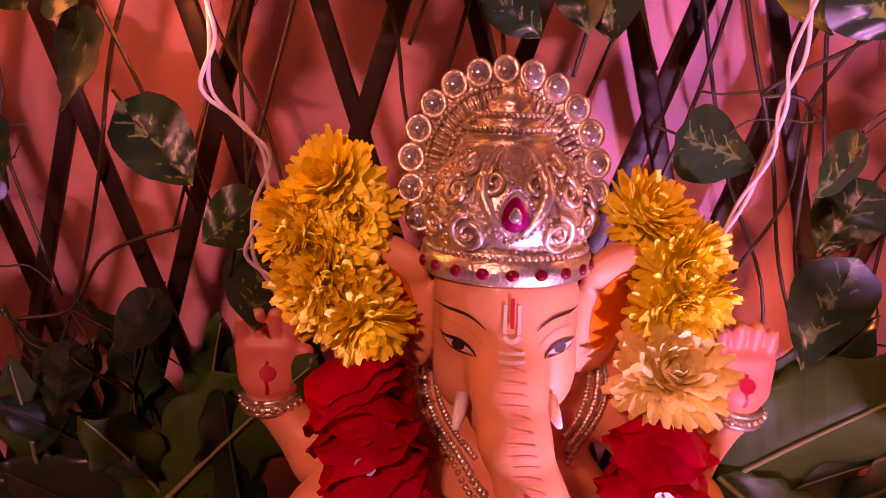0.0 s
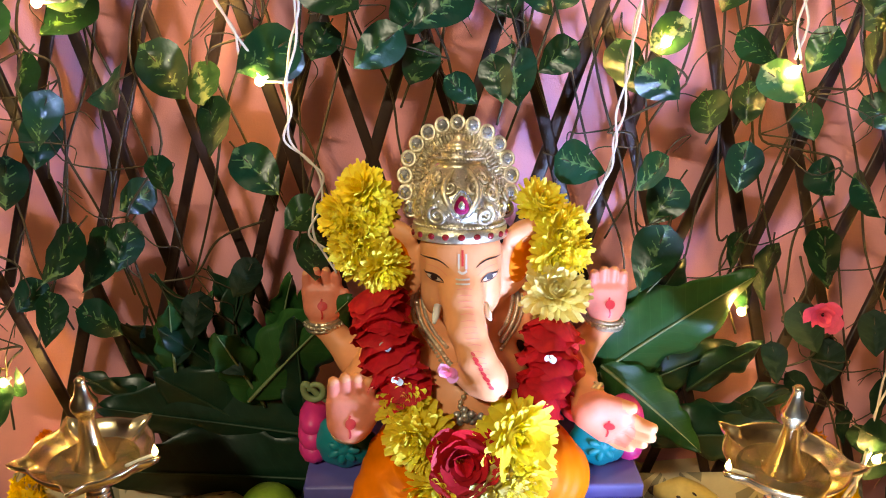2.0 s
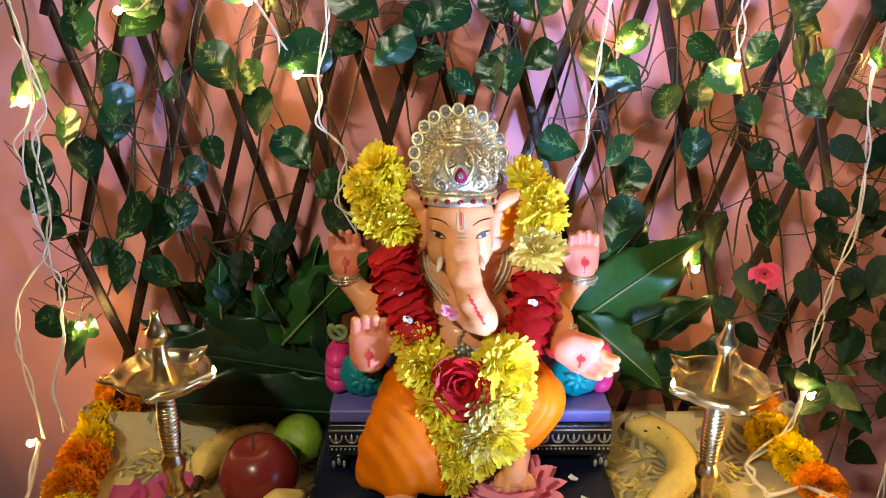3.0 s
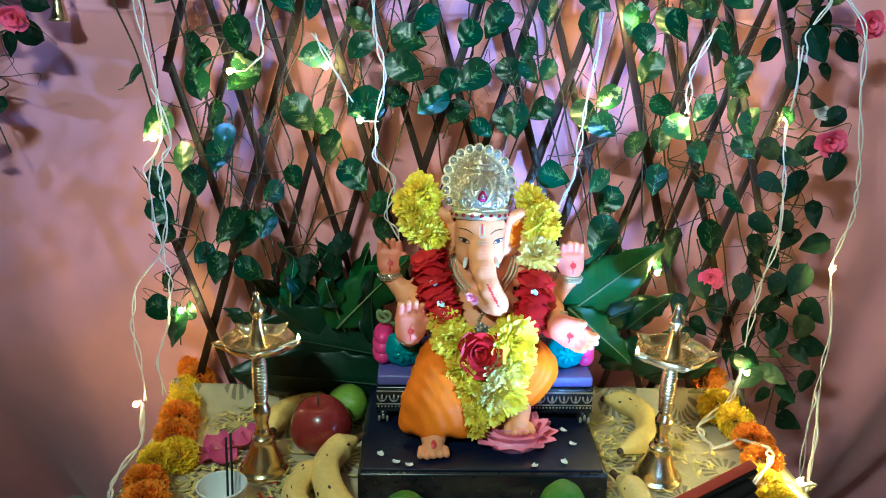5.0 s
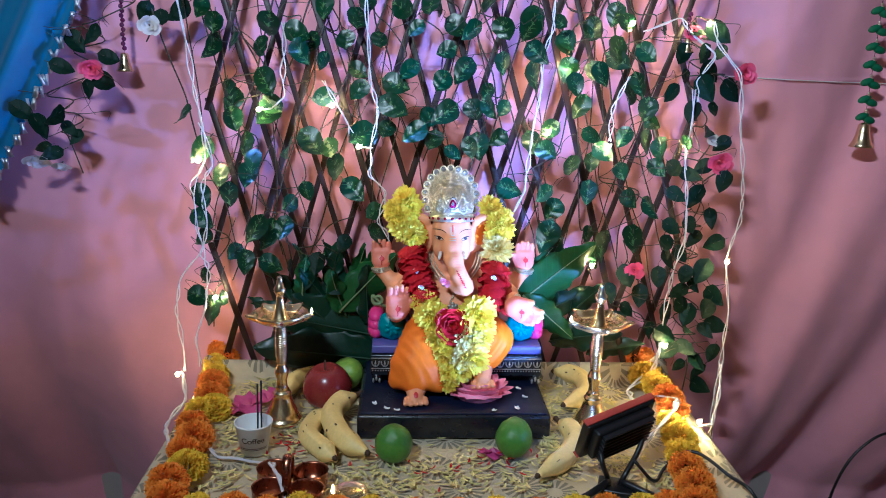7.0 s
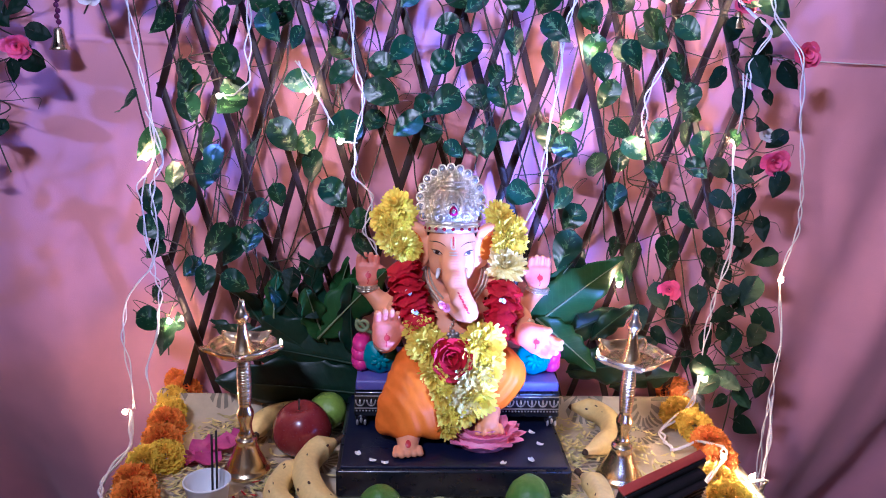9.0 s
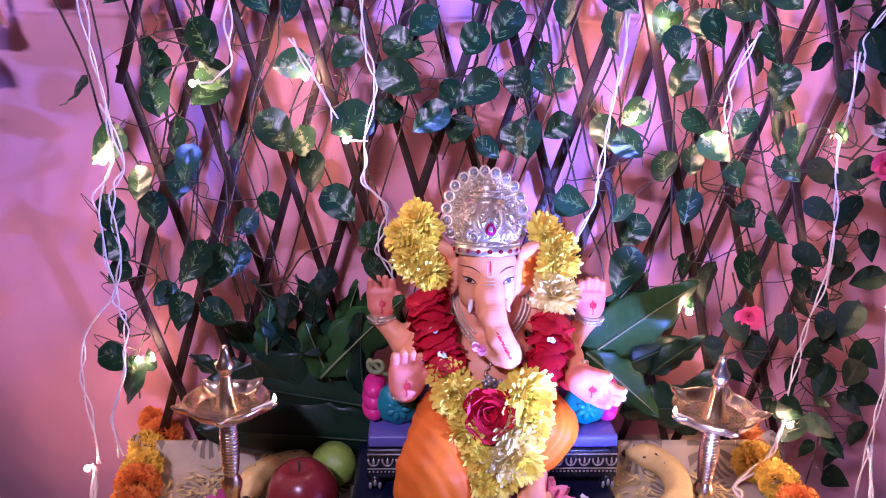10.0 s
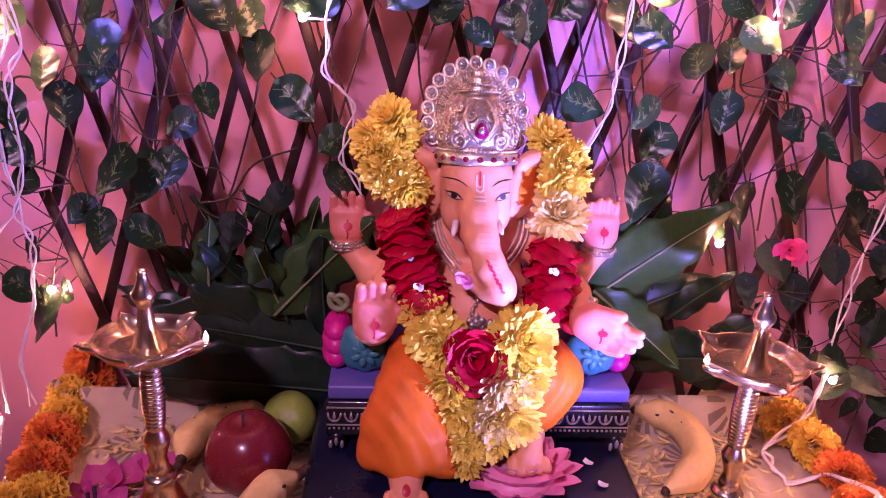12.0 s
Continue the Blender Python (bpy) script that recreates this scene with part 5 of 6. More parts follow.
    v, f = sheet(80, 8, lambda u, w: halo @ (hc + Vector(((.028 + .026 * w) * math.sin(-2.05 + 4.1 * u), .008 - .004 * w + .0009 * math.sin(u * 4.1 * 26) * (w > .2), (.028 + .026 * w) * math.cos(-2.05 + 4.1 * u)))))
    n0 = len(v)
    v2 = [p + (halo.to_3x3() @ Vector((0, .0045, 0))) for p in v]
    put(v + v2, f + [tuple(i + n0 for i in q)[::-1] for q in f], M_GOLD)
    for rr, nb, br in ((.0335, 44, .0017), (.0455, 58, .0016)):
        beads([halo @ (hc + Vector((rr * math.sin(a), .0035, rr * math.cos(a)))) for a in np.linspace(-1.95, 1.95, nb)], br, M_GOLD, 6)
    for i in range(44):
        a = -1.95 + 3.9 * i / 43
        put(*tube_data([halo @ (hc + Vector((r * math.sin(a), .003, r * math.cos(a)))) for r in (.036, .0435)], .0012, 5), M_GOLD)
    for i in range(15):
        a = -2.05 + 4.1 * i / 14
        m = halo @ Matrix.Translation(hc + Vector((.0540 * math.sin(a), .004, .0540 * math.cos(a)))) @ Euler((radians(90), 0, 0)).to_matrix().to_4x4()
        put_bm(lathe([(0, -.005), (.0080, -.005), (.0082, .001), (.0072, .0026), (.0060, .0016)], 18), M_GOLD, m)
        put_bm(lathe([(.0061, .0012), (.0056, .0028), (.0032, .0044), (0, .0044)], 8), M_GEM, m)

    # lotus under the resting foot
    cx = body
    for ring, (n, r, tilt, ln) in enumerate(((13, .064, 1.35, .034), (12, .054, 1.08, .030), (10, .040, .85, .022))):
        for i in range(n):
            a = 2 * math.pi * (i + .5 * ring) / n
            c = Vector((cx + .042, .276, .048 + .005 * ring))
            o = []
            for j in range(6):
                for k in range(5):
                    s, w = (k - 2) / 2, j / 5
                    pw = .0140 * math.sin(math.pi * (.12 + .88 * w) ** .9) ** .8 if j < 5 else 0
                    out, up = r * .55 + math.sin(tilt) * ln * w, math.cos(tilt) * ln * w + .006 * w * w + .35 * pw * s * s
                    x = pw * s
                    o.append(c + Vector((out * math.cos(a) - x * math.sin(a), (out * math.sin(a) + x * math.cos(a)) * .85, up)))
            put(o, [(j * 5 + k, j * 5 + k + 1, j * 5 + k + 6, j * 5 + k + 5) for j in range(5) for k in range(4)], M_LOTUS)
    put_bm(lathe([(0, 0), (.040, 0), (.040, .010), (.030, .016), (0, .016)], 24), M_LOTUS, Matrix.Translation((cx + .042, .278, .0455)))

    base = Vector((cx, .335, .046))
    me = data_mesh("idol", [Vector(p) - base for p in V], F, mats, index=I)
    ob = new("idol", me)
    ob.matrix_basis = Matrix.Translation(base)
    tagged(ob, "painted plaster elephant-headed idol seated in an orange dhoti with gilt crown", "statue")


idol()

# ---------------------------------------------------------------- flowers
def petals(name, rings, mat, seed, tip=0.25, heart=None):
    """A flower of many narrow petals, open to +z; rings: (count, length, width, lean from the axis in degrees, start radius, height)."""
    rnd = random.Random(seed)
    v, f = [], []
    for n, ln, wd, lean, r0, z0 in rings:
        for i in range(n):
            a = 2 * math.pi * (i + rnd.uniform(-.35, .35)) / n
            th = radians(lean + rnd.uniform(-11, 11))
            l, w = ln * rnd.uniform(.82, 1.15), wd * rnd.uniform(.8, 1.2)
            curl, tw = rnd.uniform(-.1, tip), rnd.uniform(-.3, .3)
            o = len(v)
            for j in range(5):
                t = j / 4
                half = w * .5 * (.45 + .75 * math.sin(math.pi * (.1 + .72 * t))) * (1 if j < 4 else .62)
                out, up = r0 + math.sin(th) * l * t - curl * l * t * t * math.cos(th) * .6, z0 + math.cos(th) * l * t + curl * l * t * t * math.sin(th) * .8
                for s in (-1, 0, 1):
                    x = half * s
                    u2 = up + .32 * half * abs(s) + tw * x
                    v.append((out * math.cos(a) - x * math.sin(a), out * math.sin(a) + x * math.cos(a), u2))
            f += [(o + 3 * j + k, o + 3 * j + k + 1, o + 3 * j + k + 4, o + 3 * j + k + 3) for j in range(4) for k in (0, 1)]
    if heart:
        bm = bmesh.new()
        ball(bm, heart, Matrix.LocRotScale((0, 0, heart * .55), None, (1, 1, .75)), 12, 8)
        bm.verts.index_update()
        o = len(v)
        v += [tuple(q.co) for q in bm.verts]
        f += [tuple(o + q.index for q in p.verts) for p in bm.faces]
        bm.free()
    return data_mesh(name, v, f, mat)


def mum_mesh(mat, seed, r=0.030):
    return petals("chrysanthemum", [(22, r * .98, r * .22, 106, r * .12, 0), (24, r * 1.0, r * .23, 92, r * .12, r * .05), (25, r * .98, r * .23, 78, r * .12, r * .10), (24, r * .92, r * .22, 64, r * .12, r * .15), (22, r * .85, r * .22, 51, r * .11, r * .18),
                                    (19, r * .76, r * .21, 39, r * .10, r * .21), (16, r * .66, r * .19, 27, r * .08, r * .23), (11, r * .55, r * .17, 16, r * .05, r * .24), (7, r * .46, r * .15, 6, r * .02, r * .25)], mat, seed, tip=0.5, heart=r * .42)


def marigold_mesh(mat, seed, r=0.030):
    rnd = random.Random(seed)
    v, f = [], []
    for i in range(190):
        t = (i + .5) / 190
        a, th = i * 2.39996, math.acos(1 - 1.5 * t)
        d = Vector((math.sin(th) * math.cos(a), math.sin(th) * math.sin(a), math.cos(th)))
        side = d.cross(Vector((rnd.uniform(-1, 1), rnd.uniform(-1, 1), rnd.uniform(-1, 1)))).normalized()
        nrm = d.cross(side)
        c, w, h = d * r * rnd.uniform(.50, .62), r * rnd.uniform(.20, .32), r * rnd.uniform(.30, .46)
        o = len(v)
        for j in range(3):
            for k in range(5):
                s = (k - 2) / 2
                p = c + d * h * j / 2 * (1 - .18 * (k % 2)) + side * w * s * (.5 + .5 * j / 2) + nrm * (r * .07 * math.sin(k * 2.1 + i) * j / 2 + r * .12 * j * s * s * .5)
                v.append(Vector((p.x, p.y, p.z * .82)))
        f += [(o + 5 * j + k, o + 5 * j + k + 1, o + 5 * j + k + 6, o + 5 * j + k + 5) for j in range(2) for k in range(4)]
    return data_mesh("marigold", v, f, mat)


MUMS = [mum_mesh(M_MUM, 1), mum_mesh(M_MUM, 2), mum_mesh(M_MUM, 3)]
PALEMUMS = [mum_mesh(M_MUM_PALE, 4), mum_mesh(M_MUM_PALE, 5)]
MARI = [marigold_mesh(M_MARI_O, 1), marigold_mesh(M_MARI_Y, 2), marigold_mesh(M_MARI_O, 3), marigold_mesh(M_MARI_Y, 4)]


def facing(at, way, s, spin, parent=None):
    q = Vector(way).normalized().to_track_quat("Z", "Y").to_matrix().to_4x4() @ Matrix.Rotation(spin, 4, "Z")
    m = Matrix.Translation(at) @ q @ Matrix.Diagonal((s, s, s, 1))
    return base_of(parent).inverted() @ m if parent is not None else m


def neck_garland():
    root = thing("flower_garland", (0.044, 0.36, 0.06), "garland of yellow chrysanthemums and crimson rose petals on the idol", "garland")
    rnd = random.Random(8)
    blooms = [((-0.049, .388, .388), (-.5, -.7, .6), 0.75), ((-0.066, .384, .366), (-.7, -.7, .3), 0.75), ((-0.043, .370, .334), (-.2, -1, .1), 0.84), ((-0.057, .370, .340), (-.7, -.8, 0), 0.72), ((-0.033, .360, .326), (.3, -1, -.4), 0.70), ((-0.053, .376, .356), (-.4, -1, .2), 0.74), ((-0.039, .386, .372), (0, -1, .3), 0.7), ((.122, .384, .346), (.4, -1, .3), 0.74),
              ((.108, .398, .370), (.3, -.6, .8), 0.75), ((.130, .390, .350), (.8, -.7, .3), 0.75), ((.120, .376, .328), (.3, -1, .1), 0.77), ((.136, .380, .332), (.8, -.6, -.1), 0.63),
              ((-.013, .326, .209), (-.3, -.9, .5), .78), ((.000, .306, .188), (-.3, -1, .2), .95), ((.012, .300, .176), (-.1, -1, -.3), .8), ((.080, .298, .194), (.3, -1, .35), 1.12),
              ((.012, .285, .149), (-.4, -1, 0), .88), ((.024, .276, .124), (-.3, -1, -.1), .80), ((.086, .286, .160), (.4, -1, .2), .85), ((.074, .276, .120), (.3, -1, -.1), .95), ((.052, .270, .102), (.1, -1, -.3), .85), ((.031, .262, .078), (-.2, -1, -.4), .62), ((.030, .262, .096), (-.3, -1, 0), .62)]
    for i, (p, way, s) in enumerate(blooms):
        part("chrysanthemum", MUMS[i % 3], M_MUM, root, at=facing(p, way, s, rnd.uniform(0, 6), root))
    for p, way, s in (((.120, .362, .298), (.05, -.75, .65), .95), ((.068, .282, .152), (.3, -1, .1), .95), ((.055, .268, .120), (0, -1, 0), .8)):
        part("chrysanthemum", PALEMUMS[int(s * 10) % 2], M_MUM_PALE, root, "pale yellow chrysanthemum", at=facing(p, way, s, rnd.uniform(0, 6), root))
    v, f = [], []
    cupped(v, f, Vector((.036, .280, .178)), .026, 22, 8.3, random.Random(3), Vector((0, -1, .35)))
    part("rose", data_mesh("rose", v, f, M_ROSE), M_ROSE, root, "open crimson rose", world_space=True)
    # stacks of rose petals threaded one on another
    for pts in ([(-.042, .362, .306), (-.034, .348, .276), (-.026, .338, .248), (-.016, .333, .222)], [(.120, .352, .282), (.116, .342, .254), (.112, .332, .226), (.100, .326, .200)]):
        line = spline(pts, 6)
        for j, c in enumerate(line):
            v, f = [], []
            d = (line[min(j + 1, len(line) - 1)] - line[max(j - 1, 0)]).normalized()
            side = d.cross(Vector((0, -1, 0))).normalized()
            fr = side.cross(d)
            ph = rnd.uniform(0, 6)
            R = rnd.uniform(.021, .029)
            n = 30
            for ring in range(5):
                t = ring / 4
                for i in range(n):
                    a = 2 * math.pi * i / n
                    lobes = 1 + .09 * math.cos(3 * a + ph) + .03 * math.sin(7 * a + ph * 2)
                    rad = R * t * lobes
                    lift = .006 * t * t * math.sin(2 * a + ph) + .0016 * t ** 3 * math.sin(9 * a + ph * 3) - .015 * t * t
                    v.append(c + side * rad * math.cos(a) * 1.05 + fr * rad * math.sin(a) * .85 - d * lift)
            f = [(r * n + i, r * n + (i + 1) % n, (r + 1) * n + (i + 1) % n, (r + 1) * n + i) for r in range(4) for i in range(n)]
            part("rose_petal", data_mesh("rose_petal", v, f, M_ROSE), M_ROSE, root, world_space=True)
    for p in ((-.030, .322, .268), (-.020, .312, .240), (.112, .316, .258)):
        v, f = [], []
        cupped(v, f, Vector(p), .0045, 5, 2.1, rnd, Vector((0, -1, .2)))
        part("white_bud", data_mesh("white_bud", v, f, M_WHITEPETAL), M_WHITEPETAL, root, "small white bud", world_space=True)


neck_garland()


def marigold_garland(label, spots):
    root = thing("marigold_garland", (spots[0][0], spots[0][1], 0.0), label, "garland", "marigold garlands on the table")
    rnd = random.Random(len(spots))
    tube("thread", [Vector((x, y, .016)) for x, y, *_ in spots], .0012, M_WIRE, root, 5, 5)
    for x, y, kind, s in spots:
        way = (rnd.uniform(-.6, .6), rnd.uniform(-.7, .1), 1)
        part("marigold", MARI[kind + 2 * rnd.randrange(2)], M_MARI_O, root, at=facing((x, y, .0175 * s + .004), way, s, rnd.uniform(0, 6), root))


marigold_garland("orange and yellow marigold garland lying along the table edge", [
    (-.440, .545, 0, 1.0), (-.420, .500, 0, 1.0), (-.432, .465, 1, .95), (-.424, .415, 1, 1.0), (-.415, .370, 0, 1.1), (-.408, .318, 0, 1.05), (-.388, .268, 1, 1.0), (-.412, .252, 1, 1.0),
    (-.410, .195, 0, 1.05), (-.395, .150, 0, 1.1), (-.400, .105, 0, 1.0), (-.382, .055, 1, 1.1), (-.398, .005, 0, 1.1), (-.385, -.045, 0, 1.1), (-.34, -.062, 1, .9)])
marigold_garland("orange and yellow marigold garland lying along the table edge", [
    (.470, .550, 0, 1.05), (.452, .505, 0, 1.05), (.466, .468, 0, 1.0), (.442, .420, 1, 1.15), (.452, .372, 1, 1.1), (.458, .318, 0, 1.1), (.450, .262, 0, 1.05), (.428, .205, 1, 1.0), (.424, .150, 1, 1.1), (.412, .095, 1, 1.05),
    (.402, .045, 0, 1.1), (.398, -.005, 0, 1.1), (.385, -.050, 0, 1.05)])
marigold_garland("marigold garland lying along the front edge of the table", [
    (-.290, -.060, 0, .95), (-.240, -.064, 0, .9), (-.195, -.060, 1, .9), (-.145, -.066, 0, .9), (-.09, -.070, 1, .9), (-.03, -.072, 0, .9), (.03, -.072, 0, .9), (.09, -.070, 1, .9), (.15, -.072, 0, .9),
    (.205, -.064, 1, .9), (.25, -.062, 0, .9), (.30, -.064, 1, .9), (.34, -.060, 0, 1.0)])


# ---------------------------------------------------------------- oil lamps
def oil_lamp():
    root = thing("oil_lamp", (0, 0, 0), "tall polished brass oil lamp with five spouts, one wick lit", "oil lamp", "brass oil lamps")
    part("base", lathe([(0, 0), (.034, 0), (.0355, .003), (.034, .007), (.031, .009), (.030, .013), (.026, .021), (.0205, .032), (.0165, .044), (.0150, .050), (.0165, .053), (.0150, .056), (.0095, .060)], 40), M_BRASS, root)
    prof = [(.0095, .058), (.0125, .061), (.0095, .066), (.0085, .078), (.0120, .090), (.0125, .097), (.0085, .106), (.0080, .110)]
    for i in range(17):
        z = .110 + .0042 * i
        r = .0092 + .0018 * math.sin(math.pi * i / 16)
        prof += [(r - .0012, z), (r + .0004, z + .0016), (r - .0004, z + .0032)]
    prof += [(.0090, .180), (.0110, .183), (.0075, .187)]
    part("stem", lathe(prof, 28), M_BRASS, root)
    n, spouts = 80, 5
    rings = [(.006, .184), (.025, .1860), (.040, .1920), (.0465, .2005), (.0490, .2055), (.0470, .2055), (.0445, .2005), (.039, .1945), (.024, .1892), (.004, .1882)]
    v, f = [], []
    for k, (r, z) in enumerate(rings):
        for i in range(n):
            a = 2 * math.pi * i / n
            d = (a * spouts / (2 * math.pi) + .5) % 1 - .5
            pull = math.exp(-(d / .085) ** 2) * (.0135 if 3 <= k <= 6 else (.006 if k in (2, 7) else 0))
            v.append(((r + pull) * math.cos(a), (r + pull) * math.sin(a), z + pull * .12))
    f = [(k * n + i, k * n + (i + 1) % n, (k + 1) * n + (i + 1) % n, (k + 1) * n + i) for k in range(len(rings) - 1) for i in range(n)]
    part("bowl", data_mesh("bowl", v, f, M_BRASS), M_BRASS, root)
    part("oil", lathe([(0, .1935), (.036, .1935), (.0365, .1920), (0, .1920)], 32), M_OIL, root, "pool of golden lamp oil")
    part("finial", lathe([(.0170, .1885), (.0165, .194), (.0130, .200), (.0090, .215), (.0062, .234), (.0070, .237), (.0105, .244), (.0108, .249), (.0070, .255), (.0050, .262), (.0042, .267), (.0048, .2685), (.0030, .271), (0, .2715)], 24), M_BRASS, root)
    a = 2 * math.pi * 4 / 5
    tube("wick", [Vector((.030 * math.cos(a), .030 * math.sin(a), .194)), Vector((.050 * math.cos(a), .050 * math.sin(a), .2050)), Vector((.058 * math.cos(a), (.058) * math.sin(a), .2085))], .0017, M_WHITEPETAL, root, 6, 4, "white cotton wick")
    part("flame", lathe([(0, 0), (.0020, .0015), (.0026, .0035), (.0019, .006), (.0007, .009), (0, .0105)], 12), M_FLAME, root, "small yellow flame", at=Matrix.Translation((.058 * math.cos(a), .058 * math.sin(a), .208)))
    return root


lamp = oil_lamp()
lamp.matrix_basis = pose(-.267, .265, 0, 0, 0, 58)
copy_thing(lamp, pose(.294, .250, 0, 0, 1.6, -88))


# ---------------------------------------------------------------- fruit
def lime(at, s, tilt, label, mat=M_LIME):
    bm = bmesh.new()
    ball(bm, .031, Matrix.Identity(4), 32, 20)
    for v in bm.verts:
        c = v.co / .031
        k = abs(c.z) ** 8
        v.co += v.co.normalized() * (.0012 * noise.noise(c * 2.2 + Vector((s * 9, 0, 0))) + (.0022 * k if c.z > 0 else .001 * k))
        v.co.z *= 1.06
    root = thing("sweet_lime", pose(at[0], at[1], at[2], *tilt), label, "fruit", "green sweet limes")
    root.scale = (s, s, s)
    part("peel", bm, mat, root)
    part("stem_scar", lathe([(0, .0335), (.0028, .0340), (.0022, .0350), (0, .0352)], 10), M_BROWN, root, "dry brown stem scar")


lime((-.064, .114, .0315), 1.0, (24, 5, 0), "green sweet lime with scattered pores, before the plinth")
lime((.137, .135, .0315), 1.0, (-30, 12, 0), "green sweet lime resting against the plinth")
lime((-.160, .405, .0325), 1.0, (70, 0, 40), "glossy yellow-green sweet lime behind the apple", M_LIME_PALE)


def apple(at, r):
    prof = []
    for i in range(25):
        t = math.pi * i / 24
        rr = r * (math.sin(t) ** .9) * (1 + .10 * math.cos(t)) if 0 < i < 24 else 0.0
        z = -r * .92 * math.cos(t) * (1 + .02)
        z -= .22 * r * math.exp(-((math.pi - t) / .32) ** 2) - .12 * r * math.exp(-(t / .25) ** 2)
        prof.append((rr, z))
    bm = lathe(prof, 40)
    for v in bm.verts:
        a = math.atan2(v.co.y, v.co.x)
        s = 1 + .022 * math.cos(5 * a) * (1 if v.co.z < 0 else .5)
        v.co.x *= s
        v.co.y *= s
    root = thing("apple", at, "shiny dark red apple among the bananas", "fruit")
    root.matrix_basis = pose(*at, 8, -6, 0)
    part("skin", bm, M_APPLE, root)
    tube("stalk", [root.matrix_basis @ Vector(p) for p in ((0, 0, r * .62), (.001, 0, r * .85), (.003, .001, r * 1.12))], [.0015, .0013, .0019], M_BROWN, root, 6, 4, "thin brown stalk")


apple((-.193, .325, .0420), .0455)


def banana(pts, r, label, seed):
    """A curved fruit with flattened sides, dark tip and stalk, and a few bruises."""
    line = spline(pts, 9)
    n = len(line)
    rnd = random.Random(seed)
    c0 = line[n // 2]
    root = thing("banana", c0, label, "fruit", "bananas on the table")
    v, f = [], []
    seg = 20
    for i, p in enumerate(line):
        t = i / (n - 1)
        d = (line[min(i + 1, n - 1)] - line[max(i - 1, 0)]).normalized()
        s = d.cross(Vector((0, 0, 1))).normalized()
        w = s.cross(d)
        rad = r * min(1, (.30 + 4.2 * t) if t < .17 else 1) * min(1, (.22 + 5.0 * (1 - t)) if t > .85 else 1)
        for k in range(seg):
            a = 2 * math.pi * k / seg
            v.append(p + (s * math.cos(a) + w * math.sin(a)) * rad * (1 + .055 * math.cos(5 * a) + .012 * noise.noise(p * 60)))
    f = [(i * seg + k, i * seg + (k + 1) % seg, (i + 1) * seg + (k + 1) % seg, (i + 1) * seg + k) for i in range(n - 1) for k in range(seg)]
    f += [tuple(range(seg))[::-1], tuple((n - 1) * seg + k for k in range(seg))]
    part("peel", data_mesh("peel", v, f, M_BANANA), M_BANANA, root, world_space=True)
    d = (line[0] - line[2]).normalized()
    tube("stalk", [line[0], line[0] + d * .007, line[0] + d * .016 + Vector((0, 0, .001))], [r * .36, r * .26, r * .30], M_BROWN, root, 8, 3, "cut brown stalk")
    d = (line[-1] - line[-3]).normalized()
    tube("tip", [line[-1] - d * .002, line[-1] + d * .004], [r * .30, r * .16], M_BROWN, root, 8, 0, "dark dried tip")
    for b in range(6):
        bv = []
        i, a = rnd.randrange(5, n - 5), rnd.uniform(.2, 2.9)
        p = line[i]
        d = (line[i + 1] - line[i - 1]).normalized()
        s = d.cross(Vector((0, 0, 1))).normalized()
        w = s.cross(d)
        ln, wd = rnd.uniform(.001, .005), rnd.uniform(.05, .13)
        for q in range(12):
            u = 2 * math.pi * q / 12
            aa = a + wd * math.sin(u) * .7
            bv.append(p + d * ln * math.cos(u) + (s * math.cos(aa) + w * math.sin(aa)) * r * (1.02 + .055 * math.cos(5 * aa)))
        part("bruise", data_mesh("bruise", bv, [tuple(range(12))], M_BROWN), M_BROWN, root, "dark brown bruise", world_space=True)


B = "ripe yellow banana with brown bruises lying on the cloth"
banana([(-.180, .255, .022), (-.206, .215, .019), (-.208, .165, .018), (-.182, .122, .018), (-.158, .092, .017)], .0175, B, 1)
banana([(-.138, .290, .036), (-.166, .262, .033), (-.174, .218, .028), (-.150, .150, .022), (-.106, .106, .019)], .0195, B, 2)
banana([(-.268, .340, .020), (-.266, .380, .021), (-.248, .412, .021), (-.215, .428, .021), (-.188, .430, .022)], .0180, "pale yellow banana lying behind the apple", 3)
banana([(.262, .455, .018), (.298, .440, .019), (.314, .392, .019), (.300, .335, .019), (.250, .292, .018)], .0185, "ripe banana lying on strewn petals by the plinth", 4)
banana([(.232, .222, .018), (.244, .190, .019), (.242, .145, .018), (.212, .090, .018), (.162, .040, .015)], .0175, "pale ripe banana lying by the lamp stand", 5)


